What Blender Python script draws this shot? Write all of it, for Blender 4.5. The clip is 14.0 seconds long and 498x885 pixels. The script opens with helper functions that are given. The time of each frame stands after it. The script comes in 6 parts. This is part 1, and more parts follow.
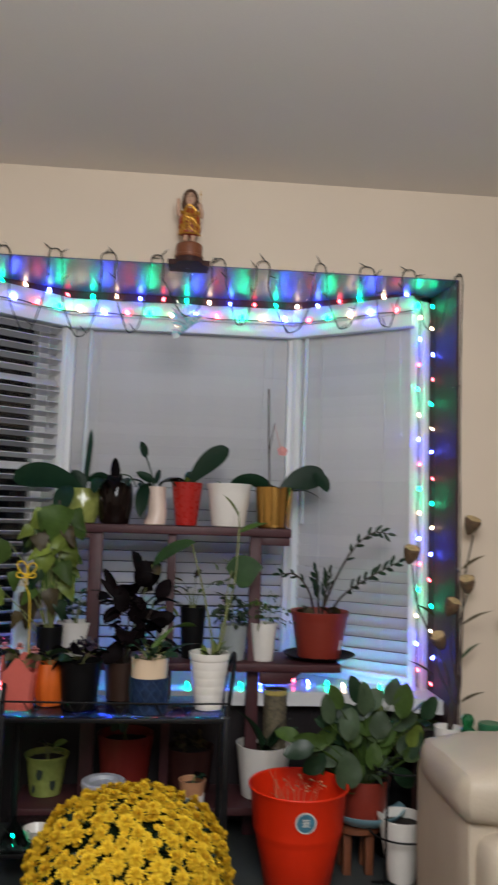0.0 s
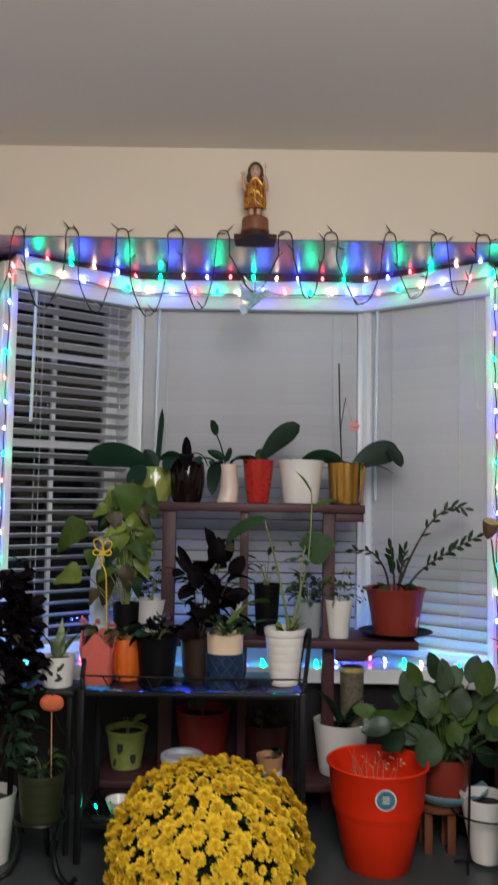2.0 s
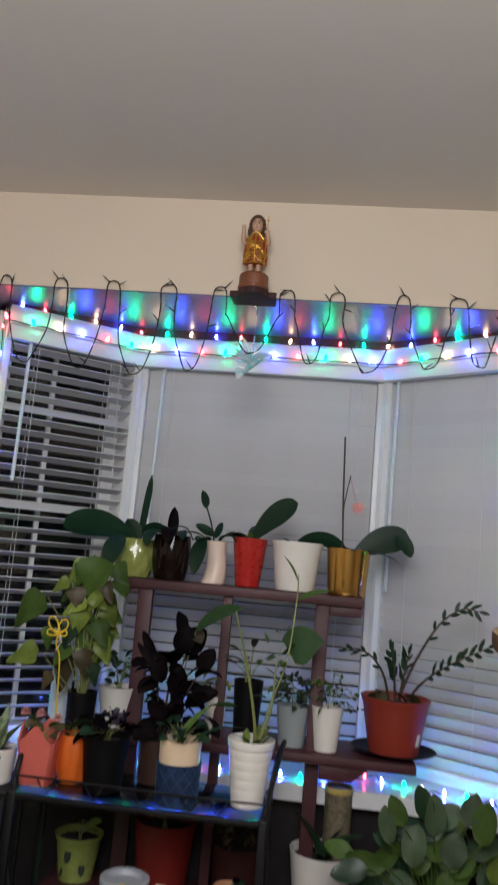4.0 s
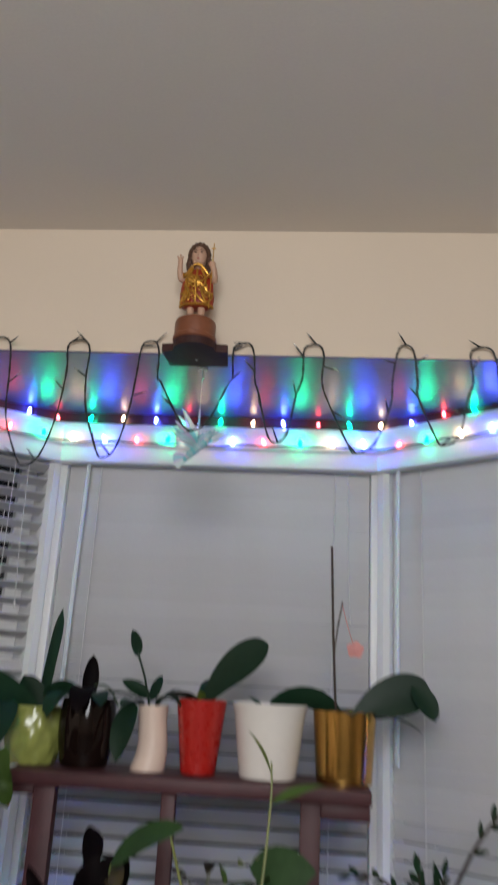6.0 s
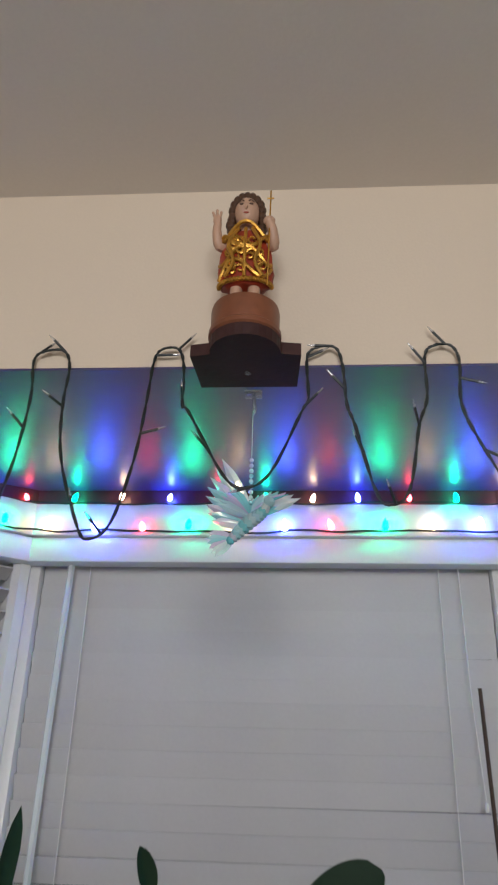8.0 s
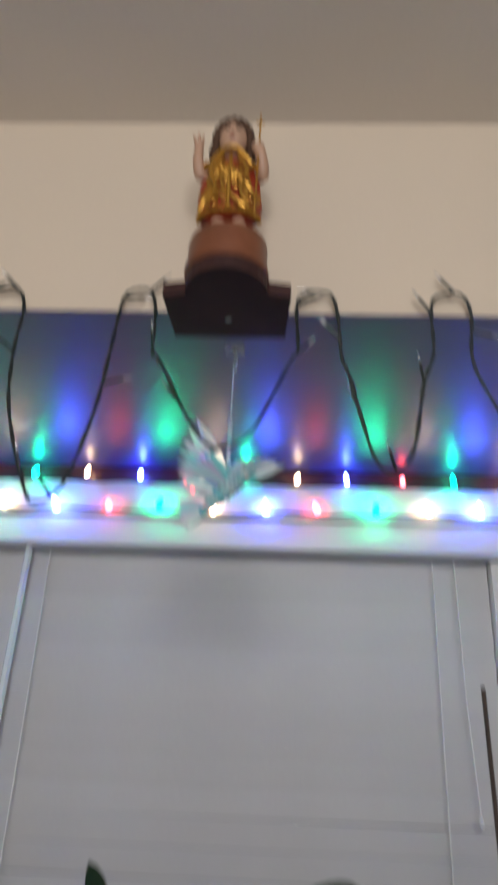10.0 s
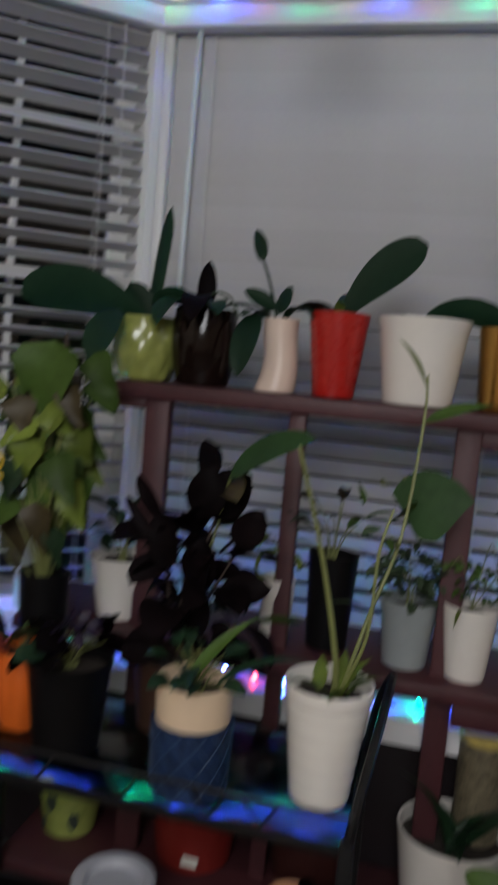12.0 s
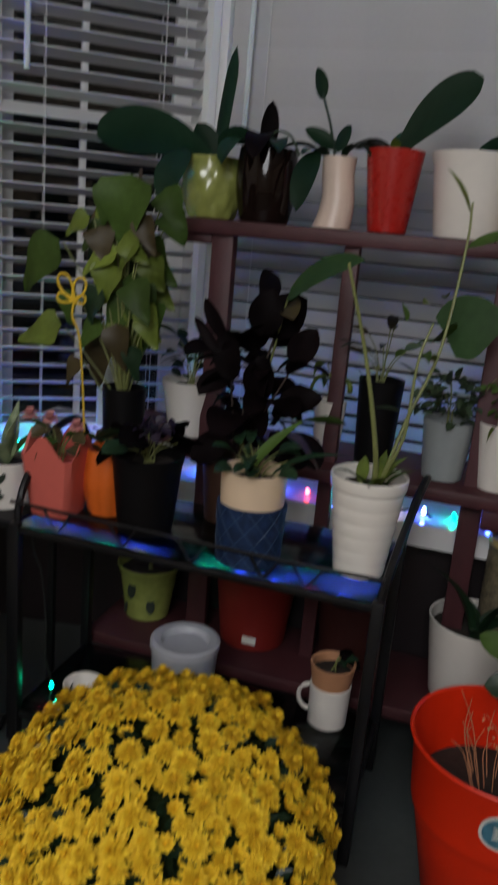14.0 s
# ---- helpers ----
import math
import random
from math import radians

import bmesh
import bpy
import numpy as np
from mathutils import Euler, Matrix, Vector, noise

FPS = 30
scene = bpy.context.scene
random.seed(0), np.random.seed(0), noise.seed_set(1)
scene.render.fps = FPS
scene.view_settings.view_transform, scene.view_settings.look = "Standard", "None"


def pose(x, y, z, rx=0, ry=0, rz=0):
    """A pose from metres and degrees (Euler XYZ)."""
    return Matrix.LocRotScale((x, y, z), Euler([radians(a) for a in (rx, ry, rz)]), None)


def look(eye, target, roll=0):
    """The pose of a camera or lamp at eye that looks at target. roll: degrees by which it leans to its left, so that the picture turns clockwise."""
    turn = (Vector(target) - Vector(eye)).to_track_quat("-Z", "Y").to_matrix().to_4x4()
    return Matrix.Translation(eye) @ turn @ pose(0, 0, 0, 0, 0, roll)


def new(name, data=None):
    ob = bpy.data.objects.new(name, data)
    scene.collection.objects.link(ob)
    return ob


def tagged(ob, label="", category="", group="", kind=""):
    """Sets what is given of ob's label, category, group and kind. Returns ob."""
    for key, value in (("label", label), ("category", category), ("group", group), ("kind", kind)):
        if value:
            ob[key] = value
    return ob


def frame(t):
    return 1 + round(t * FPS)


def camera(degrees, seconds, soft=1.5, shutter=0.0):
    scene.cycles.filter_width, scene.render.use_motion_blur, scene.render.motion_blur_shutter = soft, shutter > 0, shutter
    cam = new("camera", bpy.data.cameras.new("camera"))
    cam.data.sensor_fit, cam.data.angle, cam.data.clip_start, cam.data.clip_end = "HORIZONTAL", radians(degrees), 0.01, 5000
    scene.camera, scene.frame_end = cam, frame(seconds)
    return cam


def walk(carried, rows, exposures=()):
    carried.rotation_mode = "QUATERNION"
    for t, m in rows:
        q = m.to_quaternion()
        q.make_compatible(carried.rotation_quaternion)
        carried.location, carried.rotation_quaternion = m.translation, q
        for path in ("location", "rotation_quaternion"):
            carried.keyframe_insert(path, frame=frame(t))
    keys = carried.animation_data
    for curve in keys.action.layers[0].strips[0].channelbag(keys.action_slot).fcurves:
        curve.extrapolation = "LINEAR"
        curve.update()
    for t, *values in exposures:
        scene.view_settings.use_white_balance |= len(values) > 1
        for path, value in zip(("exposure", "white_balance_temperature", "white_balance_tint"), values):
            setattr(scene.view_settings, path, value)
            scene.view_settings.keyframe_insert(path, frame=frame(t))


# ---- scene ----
cam = camera(35.7, 14.0, soft=2.0, shutter=0.8)
PATH = [
    (0, (0.003, -2.874, 1.147), (0.179, -0.891, 1.336), 1.7),
    (0.5, (-0.017, -2.87, 1.09), (0.053, -0.887, 1.34), 1.7),
    (1, (-0.028, -2.87, 1.114), (0.009, -0.882, 1.323), 1.2),
    (1.5, (-0.008, -2.879, 1.129), (0.027, -0.887, 1.309), 0.9),
    (2, (0.003, -2.844, 1.117), (-0.001, -0.85, 1.262), 0.9),
    (2.2, (0.027, -2.852, 1.169), (0.088, -0.856, 1.284), 1.3),
    (4.3, (0.339, -2.451, 1.209), (0.102, -0.496, 1.559), 4.8),
    (4.5, (0.369, -2.385, 1.212), (0.119, -0.437, 1.589), 4.2),
    (5, (0.419, -2.199, 1.209), (0.033, -0.268, 1.558), 4.9),
    (5.5, (0.381, -1.948, 1.256), (0.077, -0.017, 1.678), 4.0),
    (6, (0.288, -1.748, 1.325), (0.133, 0.157, 1.915), 3.1),
    (6.5, (0.264, -1.51, 1.397), (0.031, 0.356, 2.077), 4.0),
    (7, (0.191, -1.326, 1.411), (-0.012, 0.511, 2.177), 2.6),
    (7.5, (0.106, -1.129, 1.47), (-0.023, 0.699, 2.271), 1.5),
    (7.7, (0.098, -1.067, 1.476), (-0.047, 0.746, 2.307), 1.7),
    (9.8, (0.075, -0.823, 1.518), (-0.028, 0.932, 2.471), 2.5),
    (10, (0.087, -0.831, 1.49), (-0.011, 0.959, 2.378), 2.7),
    (10.5, (0.121, -0.855, 1.403), (-0.054, 1.036, 2.031), 4.1),
    (11, (0.139, -0.991, 1.349), (-0.04, 0.957, 1.766), 3.3),
    (11.5, (0.136, -1.168, 1.244), (-0.06, 0.818, 1.377), 2.1),
    (12, (0.238, -1.315, 1.162), (-0.206, 0.624, 0.952), 4.9),
    (12.5, (0.241, -1.47, 1.108), (-0.261, 0.447, 0.841), 4.1),
    (13, (0.261, -1.572, 1.096), (-0.18, 0.357, 0.8), 5.2),
    (13.5, (0.297, -1.468, 1.106), (-0.217, 0.422, 0.704), 4.8),
    (14, (0.306, -1.491, 1.083), (-0.253, 0.354, 0.554), 5.0),
]
walk(cam, [(t, look(eye, target, roll)) for t, eye, target, roll in PATH], [(0, 0.0), (9.9, 0.0), (10.5, -0.12), (11.5, -0.30), (12.2, -0.40), (14, -0.52)])


# ---- world and lamps ----
world = bpy.data.worlds.new("night")
scene.world = world
world.use_nodes = True
world.node_tree.nodes["Background"].inputs[0].default_value = (0.012, 0.018, 0.035, 1)
world.node_tree.nodes["Background"].inputs[1].default_value = 0.25

lamp_data = bpy.data.lights.new("room_lamp", "POINT")
lamp_data.energy, lamp_data.color, lamp_data.shadow_soft_size = 204, (0.96, 0.98, 1.02), 0.62
room_lamp = new("room_lamp", lamp_data)
room_lamp.location = (0.22, -2.85, 2.12)


# ---- materials ----
def mat(name, color, rough=0.5, metal=0.0, var=0.25, scale=6.0, fine=60.0, bump=0.15, spec=0.5, rand=0.0, trans=0.0, coat=0.0, color2=None, emit=0.0):
    m = bpy.data.materials.new(name)
    m.use_nodes = True
    nt = m.node_tree
    n, l = nt.nodes, nt.links
    b = n["Principled BSDF"]
    b.inputs["Metallic"].default_value = metal
    b.inputs["Specular IOR Level"].default_value = spec
    b.inputs["Coat Weight"].default_value = coat
    b.inputs["Transmission Weight"].default_value = trans
    tc = n.new("ShaderNodeTexCoord")
    big, small = n.new("ShaderNodeTexNoise"), n.new("ShaderNodeTexNoise")
    big.inputs["Scale"].default_value, small.inputs["Scale"].default_value = scale, fine
    big.inputs["Detail"].default_value, small.inputs["Detail"].default_value = 4, 3
    l.new(tc.outputs["Object"], big.inputs["Vector"])
    l.new(tc.outputs["Object"], small.inputs["Vector"])
    ramp = n.new("ShaderNodeMix")
    ramp.data_type = "RGBA"
    dark = color2 or tuple(c * (1 - var) for c in color)
    light = tuple(min(1.0, c * (1 + 0.35 * var)) for c in color)
    ramp.inputs["A"].default_value, ramp.inputs["B"].default_value = (*dark, 1), (*light, 1)
    mixf = n.new("ShaderNodeMath")
    mixf.operation = "MULTIPLY_ADD"
    mixf.inputs[1].default_value = 0.35
    l.new(small.outputs["Fac"], mixf.inputs[0])
    half = n.new("ShaderNodeMath")
    half.operation = "MULTIPLY"
    half.inputs[1].default_value = 0.65
    l.new(big.outputs["Fac"], half.inputs[0])
    l.new(half.outputs[0], mixf.inputs[2])
    spread = n.new("ShaderNodeMapRange")
    spread.inputs["From Min"].default_value, spread.inputs["From Max"].default_value = 0.3, 0.7
    l.new(mixf.outputs[0], spread.inputs["Value"])
    l.new(spread.outputs[0], ramp.inputs["Factor"])
    out = ramp.outputs["Result"]
    if rand:
        info, hsv, rr = n.new("ShaderNodeObjectInfo"), n.new("ShaderNodeHueSaturation"), n.new("ShaderNodeMapRange")
        rr.inputs["To Min"].default_value, rr.inputs["To Max"].default_value = 1 - rand, 1 + rand
        l.new(info.outputs["Random"], rr.inputs["Value"])
        l.new(rr.outputs[0], hsv.inputs["Value"])
        l.new(out, hsv.inputs["Color"])
        out = hsv.outputs["Color"]
    l.new(out, b.inputs["Base Color"])
    rmap = n.new("ShaderNodeMapRange")
    rmap.inputs["To Min"].default_value, rmap.inputs["To Max"].default_value = max(0.02, rough * 0.85), min(1.0, rough * 1.15)
    l.new(small.outputs["Fac"], rmap.inputs["Value"])
    l.new(rmap.outputs[0], b.inputs["Roughness"])
    if bump:
        bp = n.new("ShaderNodeBump")
        bp.inputs["Strength"].default_value, bp.inputs["Distance"].default_value = bump, 0.002
        l.new(small.outputs["Fac"], bp.inputs["Height"])
        l.new(bp.outputs["Normal"], b.inputs["Normal"])
    if emit:
        b.inputs["Emission Color"].default_value = (*color, 1)
        b.inputs["Emission Strength"].default_value = emit
    return m


def flower_mat(name, a, b_):
    m = mat(name, a, 0.75, var=0.3, rand=0.0, bump=0.1)
    nt = m.node_tree
    geo, mx = nt.nodes.new("ShaderNodeNewGeometry"), nt.nodes.new("ShaderNodeMix")
    mx.data_type = "RGBA"
    mx.inputs["A"].default_value, mx.inputs["B"].default_value = (*a, 1), (*b_, 1)
    nt.links.new(geo.outputs["Random Per Island"], mx.inputs["Factor"])
    nt.links.new(mx.outputs["Result"], nt.nodes["Principled BSDF"].inputs["Base Color"])
    return m


WALL = mat("wall_paint", (0.66, 0.55, 0.43), 0.85, var=0.06, scale=1.5, fine=220, bump=0.12)
CEIL = mat("ceiling_paint", (0.76, 0.70, 0.635), 0.92, var=0.06, scale=0.8, fine=150, bump=0.15)
MAROON = mat("maroon_gloss_paint", (0.075, 0.026, 0.034), 0.34, var=0.2, scale=3, fine=90, bump=0.06)
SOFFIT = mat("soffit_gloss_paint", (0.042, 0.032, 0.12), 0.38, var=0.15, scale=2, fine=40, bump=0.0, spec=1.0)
MAROON_BOARD = mat("maroon_satin_board", (0.050, 0.024, 0.024), 0.62, var=0.25, scale=4, fine=110, bump=0.12, spec=0.2)
MAROON_WOOD = mat("maroon_wood", (0.070, 0.018, 0.022), 0.55, var=0.4, scale=9, fine=120, bump=0.3)
WHITE = mat("white_trim_paint", (0.80, 0.80, 0.79), 0.4, var=0.05, scale=4, fine=120, bump=0.05)
SLAT = mat("blind_slat", (0.575, 0.565, 0.565), 0.5, var=0.07, scale=5, fine=140, bump=0.05, rand=0.03)
CORD = mat("blind_cord", (0.75, 0.74, 0.72), 0.8, var=0.1)
WAND = mat("clear_wand", (0.85, 0.92, 0.93), 0.15, var=0.05, trans=0.3, bump=0)
GLASS = mat("window_glass", (0.95, 0.97, 0.97), 0.02, var=0.0, trans=1.0, bump=0)
SHELFGLASS = mat("shelf_glass", (0.16, 0.26, 0.27), 0.10, var=0.05, trans=1.0, bump=0)
CRYSTAL = mat("iridescent_crystal", (0.70, 0.98, 1.0), 0.05, var=0.3, scale=60, bump=0, metal=0.1, trans=0.45)
FLOOR = mat("vinyl_floor", (0.056, 0.064, 0.062), 0.35, var=0.35, scale=4, fine=60, bump=0.1)
BLACK = mat("black_metal", (0.006, 0.006, 0.007), 0.42, spec=0.3, var=0.3, bump=0.1)
CABLE = mat("green_black_cable", (0.010, 0.014, 0.013), 0.5, var=0.3, bump=0.2)
SOIL = mat("potting_soil", (0.030, 0.021, 0.015), 0.95, var=0.6, scale=60, fine=240, bump=0.9)
LEATHER = mat("beige_leather", (0.50, 0.42, 0.32), 0.5, var=0.12, scale=5, fine=160, bump=0.25)
P_WHITE = mat("white_ceramic", (0.78, 0.74, 0.68), 0.25, var=0.05, bump=0.03, coat=0.2)
P_GREY = mat("grey_pot", (0.30, 0.33, 0.33), 0.45, var=0.1, bump=0.05)
P_RED = mat("red_glaze", (0.42, 0.014, 0.010), 0.28, var=0.05, bump=0.03, coat=0.3)
P_TERRA = mat("red_brown_plastic", (0.25, 0.032, 0.018), 0.42, var=0.15, bump=0.05)
P_GREEN = mat("lime_glaze", (0.30, 0.33, 0.085), 0.22, var=0.3, scale=14, bump=0.05, coat=0.4)
P_DARK = mat("dark_brown_glaze", (0.010, 0.005, 0.004), 0.10, var=0.4, bump=0.0, spec=0.3)
P_PINK = mat("cream_pink_ceramic", (0.76, 0.60, 0.50), 0.35, var=0.06, bump=0.03)
P_GOLD = mat("gold_metal", (0.62, 0.36, 0.10), 0.20, metal=1.0, var=0.2, scale=8, bump=0.02)
P_BLACK = mat("black_plastic", (0.005, 0.0045, 0.005), 0.5, spec=0.14, var=0.2, bump=0.05)
P_BLUE = mat("blue_pattern_glaze", (0.012, 0.030, 0.085), 0.5, spec=0.3, var=0.6, scale=45, fine=90, bump=0.3)
P_CREAM = mat("cream_glaze", (0.72, 0.55, 0.38), 0.4, var=0.06, bump=0.03)
P_SALMON = mat("salmon_pot", (0.62, 0.13, 0.10), 0.5, var=0.1, bump=0.05)
P_ORANGE = mat("orange_pumpkin", (0.68, 0.13, 0.015), 0.4, var=0.15, bump=0.05)
P_PICK = mat("orange_felt", (0.60, 0.13, 0.045), 0.9, var=0.2, scale=30, fine=200, bump=0.3)
P_OLIVE = mat("olive_pot", (0.022, 0.028, 0.008), 0.5, var=0.2, bump=0.05)
BUCKET = mat("orange_red_plastic", (0.76, 0.028, 0.004), 0.45, spec=0.3, var=0.08, bump=0.03)
LABELBLUE = mat("round_sticker", (0.06, 0.20, 0.28), 0.4, var=0.5, scale=60, bump=0)
PLATE = mat("blue_plate", (0.25, 0.45, 0.52), 0.2, var=0.1, bump=0)
BROWN_WOOD = mat("brown_wood", (0.20, 0.065, 0.028), 0.4, var=0.35, scale=12, fine=90, bump=0.15)
DARK_WOOD = mat("dark_wood", (0.055, 0.022, 0.020), 0.6, spec=0.2, var=0.35, scale=14, fine=90, bump=0.2)
LEAF_D = mat("dark_leaf", (0.0136, 0.0374, 0.0163), 0.38, spec=0.3, var=0.35, scale=10, fine=80, bump=0.1, rand=0.25)
LEAF_O = mat("orchid_leaf", (0.010, 0.033, 0.016), 0.45, spec=0.2, var=0.3, scale=8, fine=70, bump=0.08, rand=0.2)
LEAF_Y = mat("yellow_green_leaf", (0.14, 0.19, 0.03), 0.45, spec=0.3, var=0.45, scale=9, fine=60, bump=0.12, rand=0.35)
LEAF_M = mat("mid_green_leaf", (0.048, 0.088, 0.017), 0.5, spec=0.15, var=0.4, scale=10, fine=70, bump=0.1, rand=0.3)
LEAF_H = mat("deep_green_leaf", (0.026, 0.060, 0.019), 0.5, spec=0.15, var=0.35, scale=9, fine=70, bump=0.1, rand=0.2)
LEAF_G = mat("grey_green_leaf", (0.046, 0.074, 0.036), 0.55, spec=0.3, var=0.35, scale=14, fine=80, bump=0.15, rand=0.25)
LEAF_B = mat("burgundy_leaf", (0.0052, 0.0030, 0.0036), 0.55, spec=0.04, var=0.4, scale=10, fine=60, bump=0.1, rand=0.3)
LEAF_T = mat("bronze_leaf", (0.068, 0.051, 0.0204), 0.5, spec=0.3, var=0.5, scale=12, fine=70, bump=0.1, rand=0.3)
LEAF_V = mat("pale_edged_leaf", (0.24, 0.27, 0.15), 0.45, spec=0.3, var=0.6, scale=30, fine=70, bump=0.1, rand=0.2, color2=(0.05, 0.10, 0.04))
STEM = mat("green_stem", (0.20, 0.22, 0.07), 0.5, var=0.3, bump=0.1)
TWIG = mat("brown_stem", (0.055, 0.035, 0.025), 0.7, var=0.4, bump=0.3)
YELLOW = mat("yellow_wire", (0.75, 0.50, 0.03), 0.45, var=0.1, bump=0)
PINKF = mat("pink_petal", (0.62, 0.27, 0.25), 0.6, var=0.2, bump=0.05)
PURPLEF = mat("purple_petal", (0.014, 0.006, 0.026), 0.6, var=0.3, bump=0.05)
POD = mat("dried_pod", (0.14, 0.08, 0.04), 0.85, var=0.6, scale=50, fine=150, bump=0.8)
PODSEED = mat("pod_face", (0.50, 0.36, 0.17), 0.8, var=0.5, scale=60, fine=150, bump=0.5)
G_BOTTLE = mat("green_bottle_glass", (0.02, 0.25, 0.08), 0.1, var=0.2, trans=0.6, bump=0)
G_TIN = mat("green_tin", (0.03, 0.16, 0.07), 0.4, var=0.2, bump=0.05)
SKIN = mat("painted_plaster", (0.50, 0.30, 0.20), 0.5, var=0.1, bump=0.05)
HAIR = mat("brown_plaster", (0.085, 0.038, 0.018), 0.5, var=0.3, bump=0.3)
ROBE = mat("red_robe_plaster", (0.34, 0.035, 0.010), 0.4, var=0.3, scale=20, bump=0.1)
GOLDTRIM = mat("gilt_plaster", (0.60, 0.31, 0.05), 0.40, metal=0.75, var=0.35, scale=60, bump=0.4)
MUM = flower_mat("yellow_petals", (0.70, 0.42, 0.008), (0.90, 0.64, 0.03))
MUM_MID = mat("flower_eye", (0.50, 0.25, 0.01), 0.8, var=0.3, bump=0.3)
SHADE = mat("lamp_shade_cloth", (0.75, 0.72, 0.68), 0.85, var=0.05, bump=0.2)
TAN = mat("terracotta", (0.50, 0.24, 0.12), 0.7, var=0.2, bump=0.15)
PAPER = mat("paper_label", (0.7, 0.68, 0.62), 0.7, var=0.1)
INK = mat("dark_print", (0.02, 0.03, 0.02), 0.5, var=0.1)
BULB_RGB = {"b": (0.05, 0.09, 1.0), "r": (1.0, 0.06, 0.08), "g": (0.0, 1.0, 0.44), "w": (1.0, 0.66, 0.38)}
BULB_POWER = {"b": 175, "r": 24, "g": 100, "w": 26}
BULB = {k: mat("bulb_" + k, c, 0.3, var=0.0, bump=0, emit=BULB_POWER[k]) for k, c in BULB_RGB.items()}
TIP = mat("clear_bulb_tip", (0.8, 0.8, 0.8), 0.1, trans=0.8, var=0.0, bump=0)

nt = CRYSTAL.node_tree
facet, rainbow = nt.nodes.new("ShaderNodeNewGeometry"), nt.nodes.new("ShaderNodeValToRGB")
for pos, col in ((0.0, (0.75, 0.95, 1.0, 1)), (0.3, (0.25, 0.80, 0.85, 1)), (0.55, (0.90, 0.95, 0.95, 1)), (0.75, (0.75, 0.62, 0.90, 1))):
    e = rainbow.color_ramp.elements.new(pos) if pos else rainbow.color_ramp.elements[0]
    e.color = col
rainbow.color_ramp.elements[-1].color = (0.55, 0.90, 1.0, 1)
nt.links.new(facet.outputs["Random Per Island"], rainbow.inputs["Fac"])
nt.links.new(rainbow.outputs["Color"], nt.nodes["Principled BSDF"].inputs["Base Color"])
GLASS.node_tree.nodes["Principled BSDF"].inputs["IOR"].default_value = 1.5
SHELFGLASS.node_tree.nodes["Principled BSDF"].inputs["IOR"].default_value = 1.35


# ---- mesh helpers ----
def part(name, bm, material, parent=None, label="", smooth=True):
    me = bpy.data.meshes.new(name)
    bm.to_mesh(me)
    bm.free()
    for m in material if isinstance(material, (list, tuple)) else [material]:
        me.materials.append(m)
    if smooth:
        for p in me.polygons:
            p.use_smooth = True
        me.set_sharp_from_angle(angle=radians(38))
    ob = new(name, me)
    if parent:
        ob.parent = parent
    if label:
        ob["label"] = label
    return ob


def share(ob, name, m, parent=None):
    """Another object on the same mesh, at the local pose m."""
    o = new(name, ob.data)
    o.parent = parent or ob.parent
    o.matrix_basis = m
    return o


def thing(name, loc, label, category, group="", rz=0.0):
    ob = new(name)
    ob.location, ob.rotation_euler[2] = loc, rz
    ob.empty_display_size = 0.03
    return tagged(ob, label, category, group)


def box(bm, lo, hi, bevel=0.0, m=None, mi=0):
    c = [(a + b) / 2 for a, b in zip(lo, hi)]
    s = [abs(b - a) for a, b in zip(lo, hi)]
    mt = Matrix.Translation(c) @ Matrix.Diagonal((*s, 1))
    r = bmesh.ops.create_cube(bm, size=1.0, matrix=(m @ mt) if m else mt)
    if bevel:
        es = list({e for v in r["verts"] for e in v.link_edges})
        bmesh.ops.bevel(bm, geom=es, offset=bevel, segments=2, affect="EDGES", profile=0.5)
    if mi:
        for v in r["verts"]:
            if v.is_valid:
                for f in v.link_faces:
                    f.material_index = mi
    return bm


def new_box(lo, hi, bevel=0.0, m=None):
    return box(bmesh.new(), lo, hi, bevel, m)


def lathe(profile, seg=40, warp=None, close=True):
    """A turned solid from (radius, height) pairs; warp(angle, r, z) gives x, y, z."""
    bm = bmesh.new()
    rings = []
    for r, z in profile:
        ring = []
        for k in range(seg):
            a = 2 * math.pi * k / seg
            co = warp(a, r, z) if warp else (r * math.cos(a), r * math.sin(a), z)
            ring.append(bm.verts.new(co))
        rings.append(ring)
    for a, b in zip(rings, rings[1:]):
        for k in range(seg):
            bm.faces.new((a[k], a[(k + 1) % seg], b[(k + 1) % seg], b[k]))
    if close:
        bm.faces.new(rings[0][::-1])
        bm.faces.new(rings[-1])
    return bm


def tube(bm, pts, r, seg=8, r2=None, mi=0):
    pts = [Vector(p) for p in pts]
    rings, up = [], Vector((0.31, 0.17, 0.93))
    for i, p in enumerate(pts):
        d = (pts[min(i + 1, len(pts) - 1)] - pts[max(i - 1, 0)]).normalized()
        if abs(d.dot(up)) > 0.97:
            up = Vector((0.93, 0.2, 0.3))
        u = d.cross(up).normalized()
        v = u.cross(d)
        rr = r if r2 is None else r + (r2 - r) * i / (len(pts) - 1)
        rings.append([bm.verts.new(p + rr * (math.cos(2 * math.pi * k / seg) * u + math.sin(2 * math.pi * k / seg) * v)) for k in range(seg)])
    for a, b in zip(rings, rings[1:]):
        for k in range(seg):
            f = bm.faces.new((a[k], a[(k + 1) % seg], b[(k + 1) % seg], b[k]))
            f.material_index = mi
    for ring in (rings[0][::-1], rings[-1]):
        bm.faces.new(ring).material_index = mi
    return bm


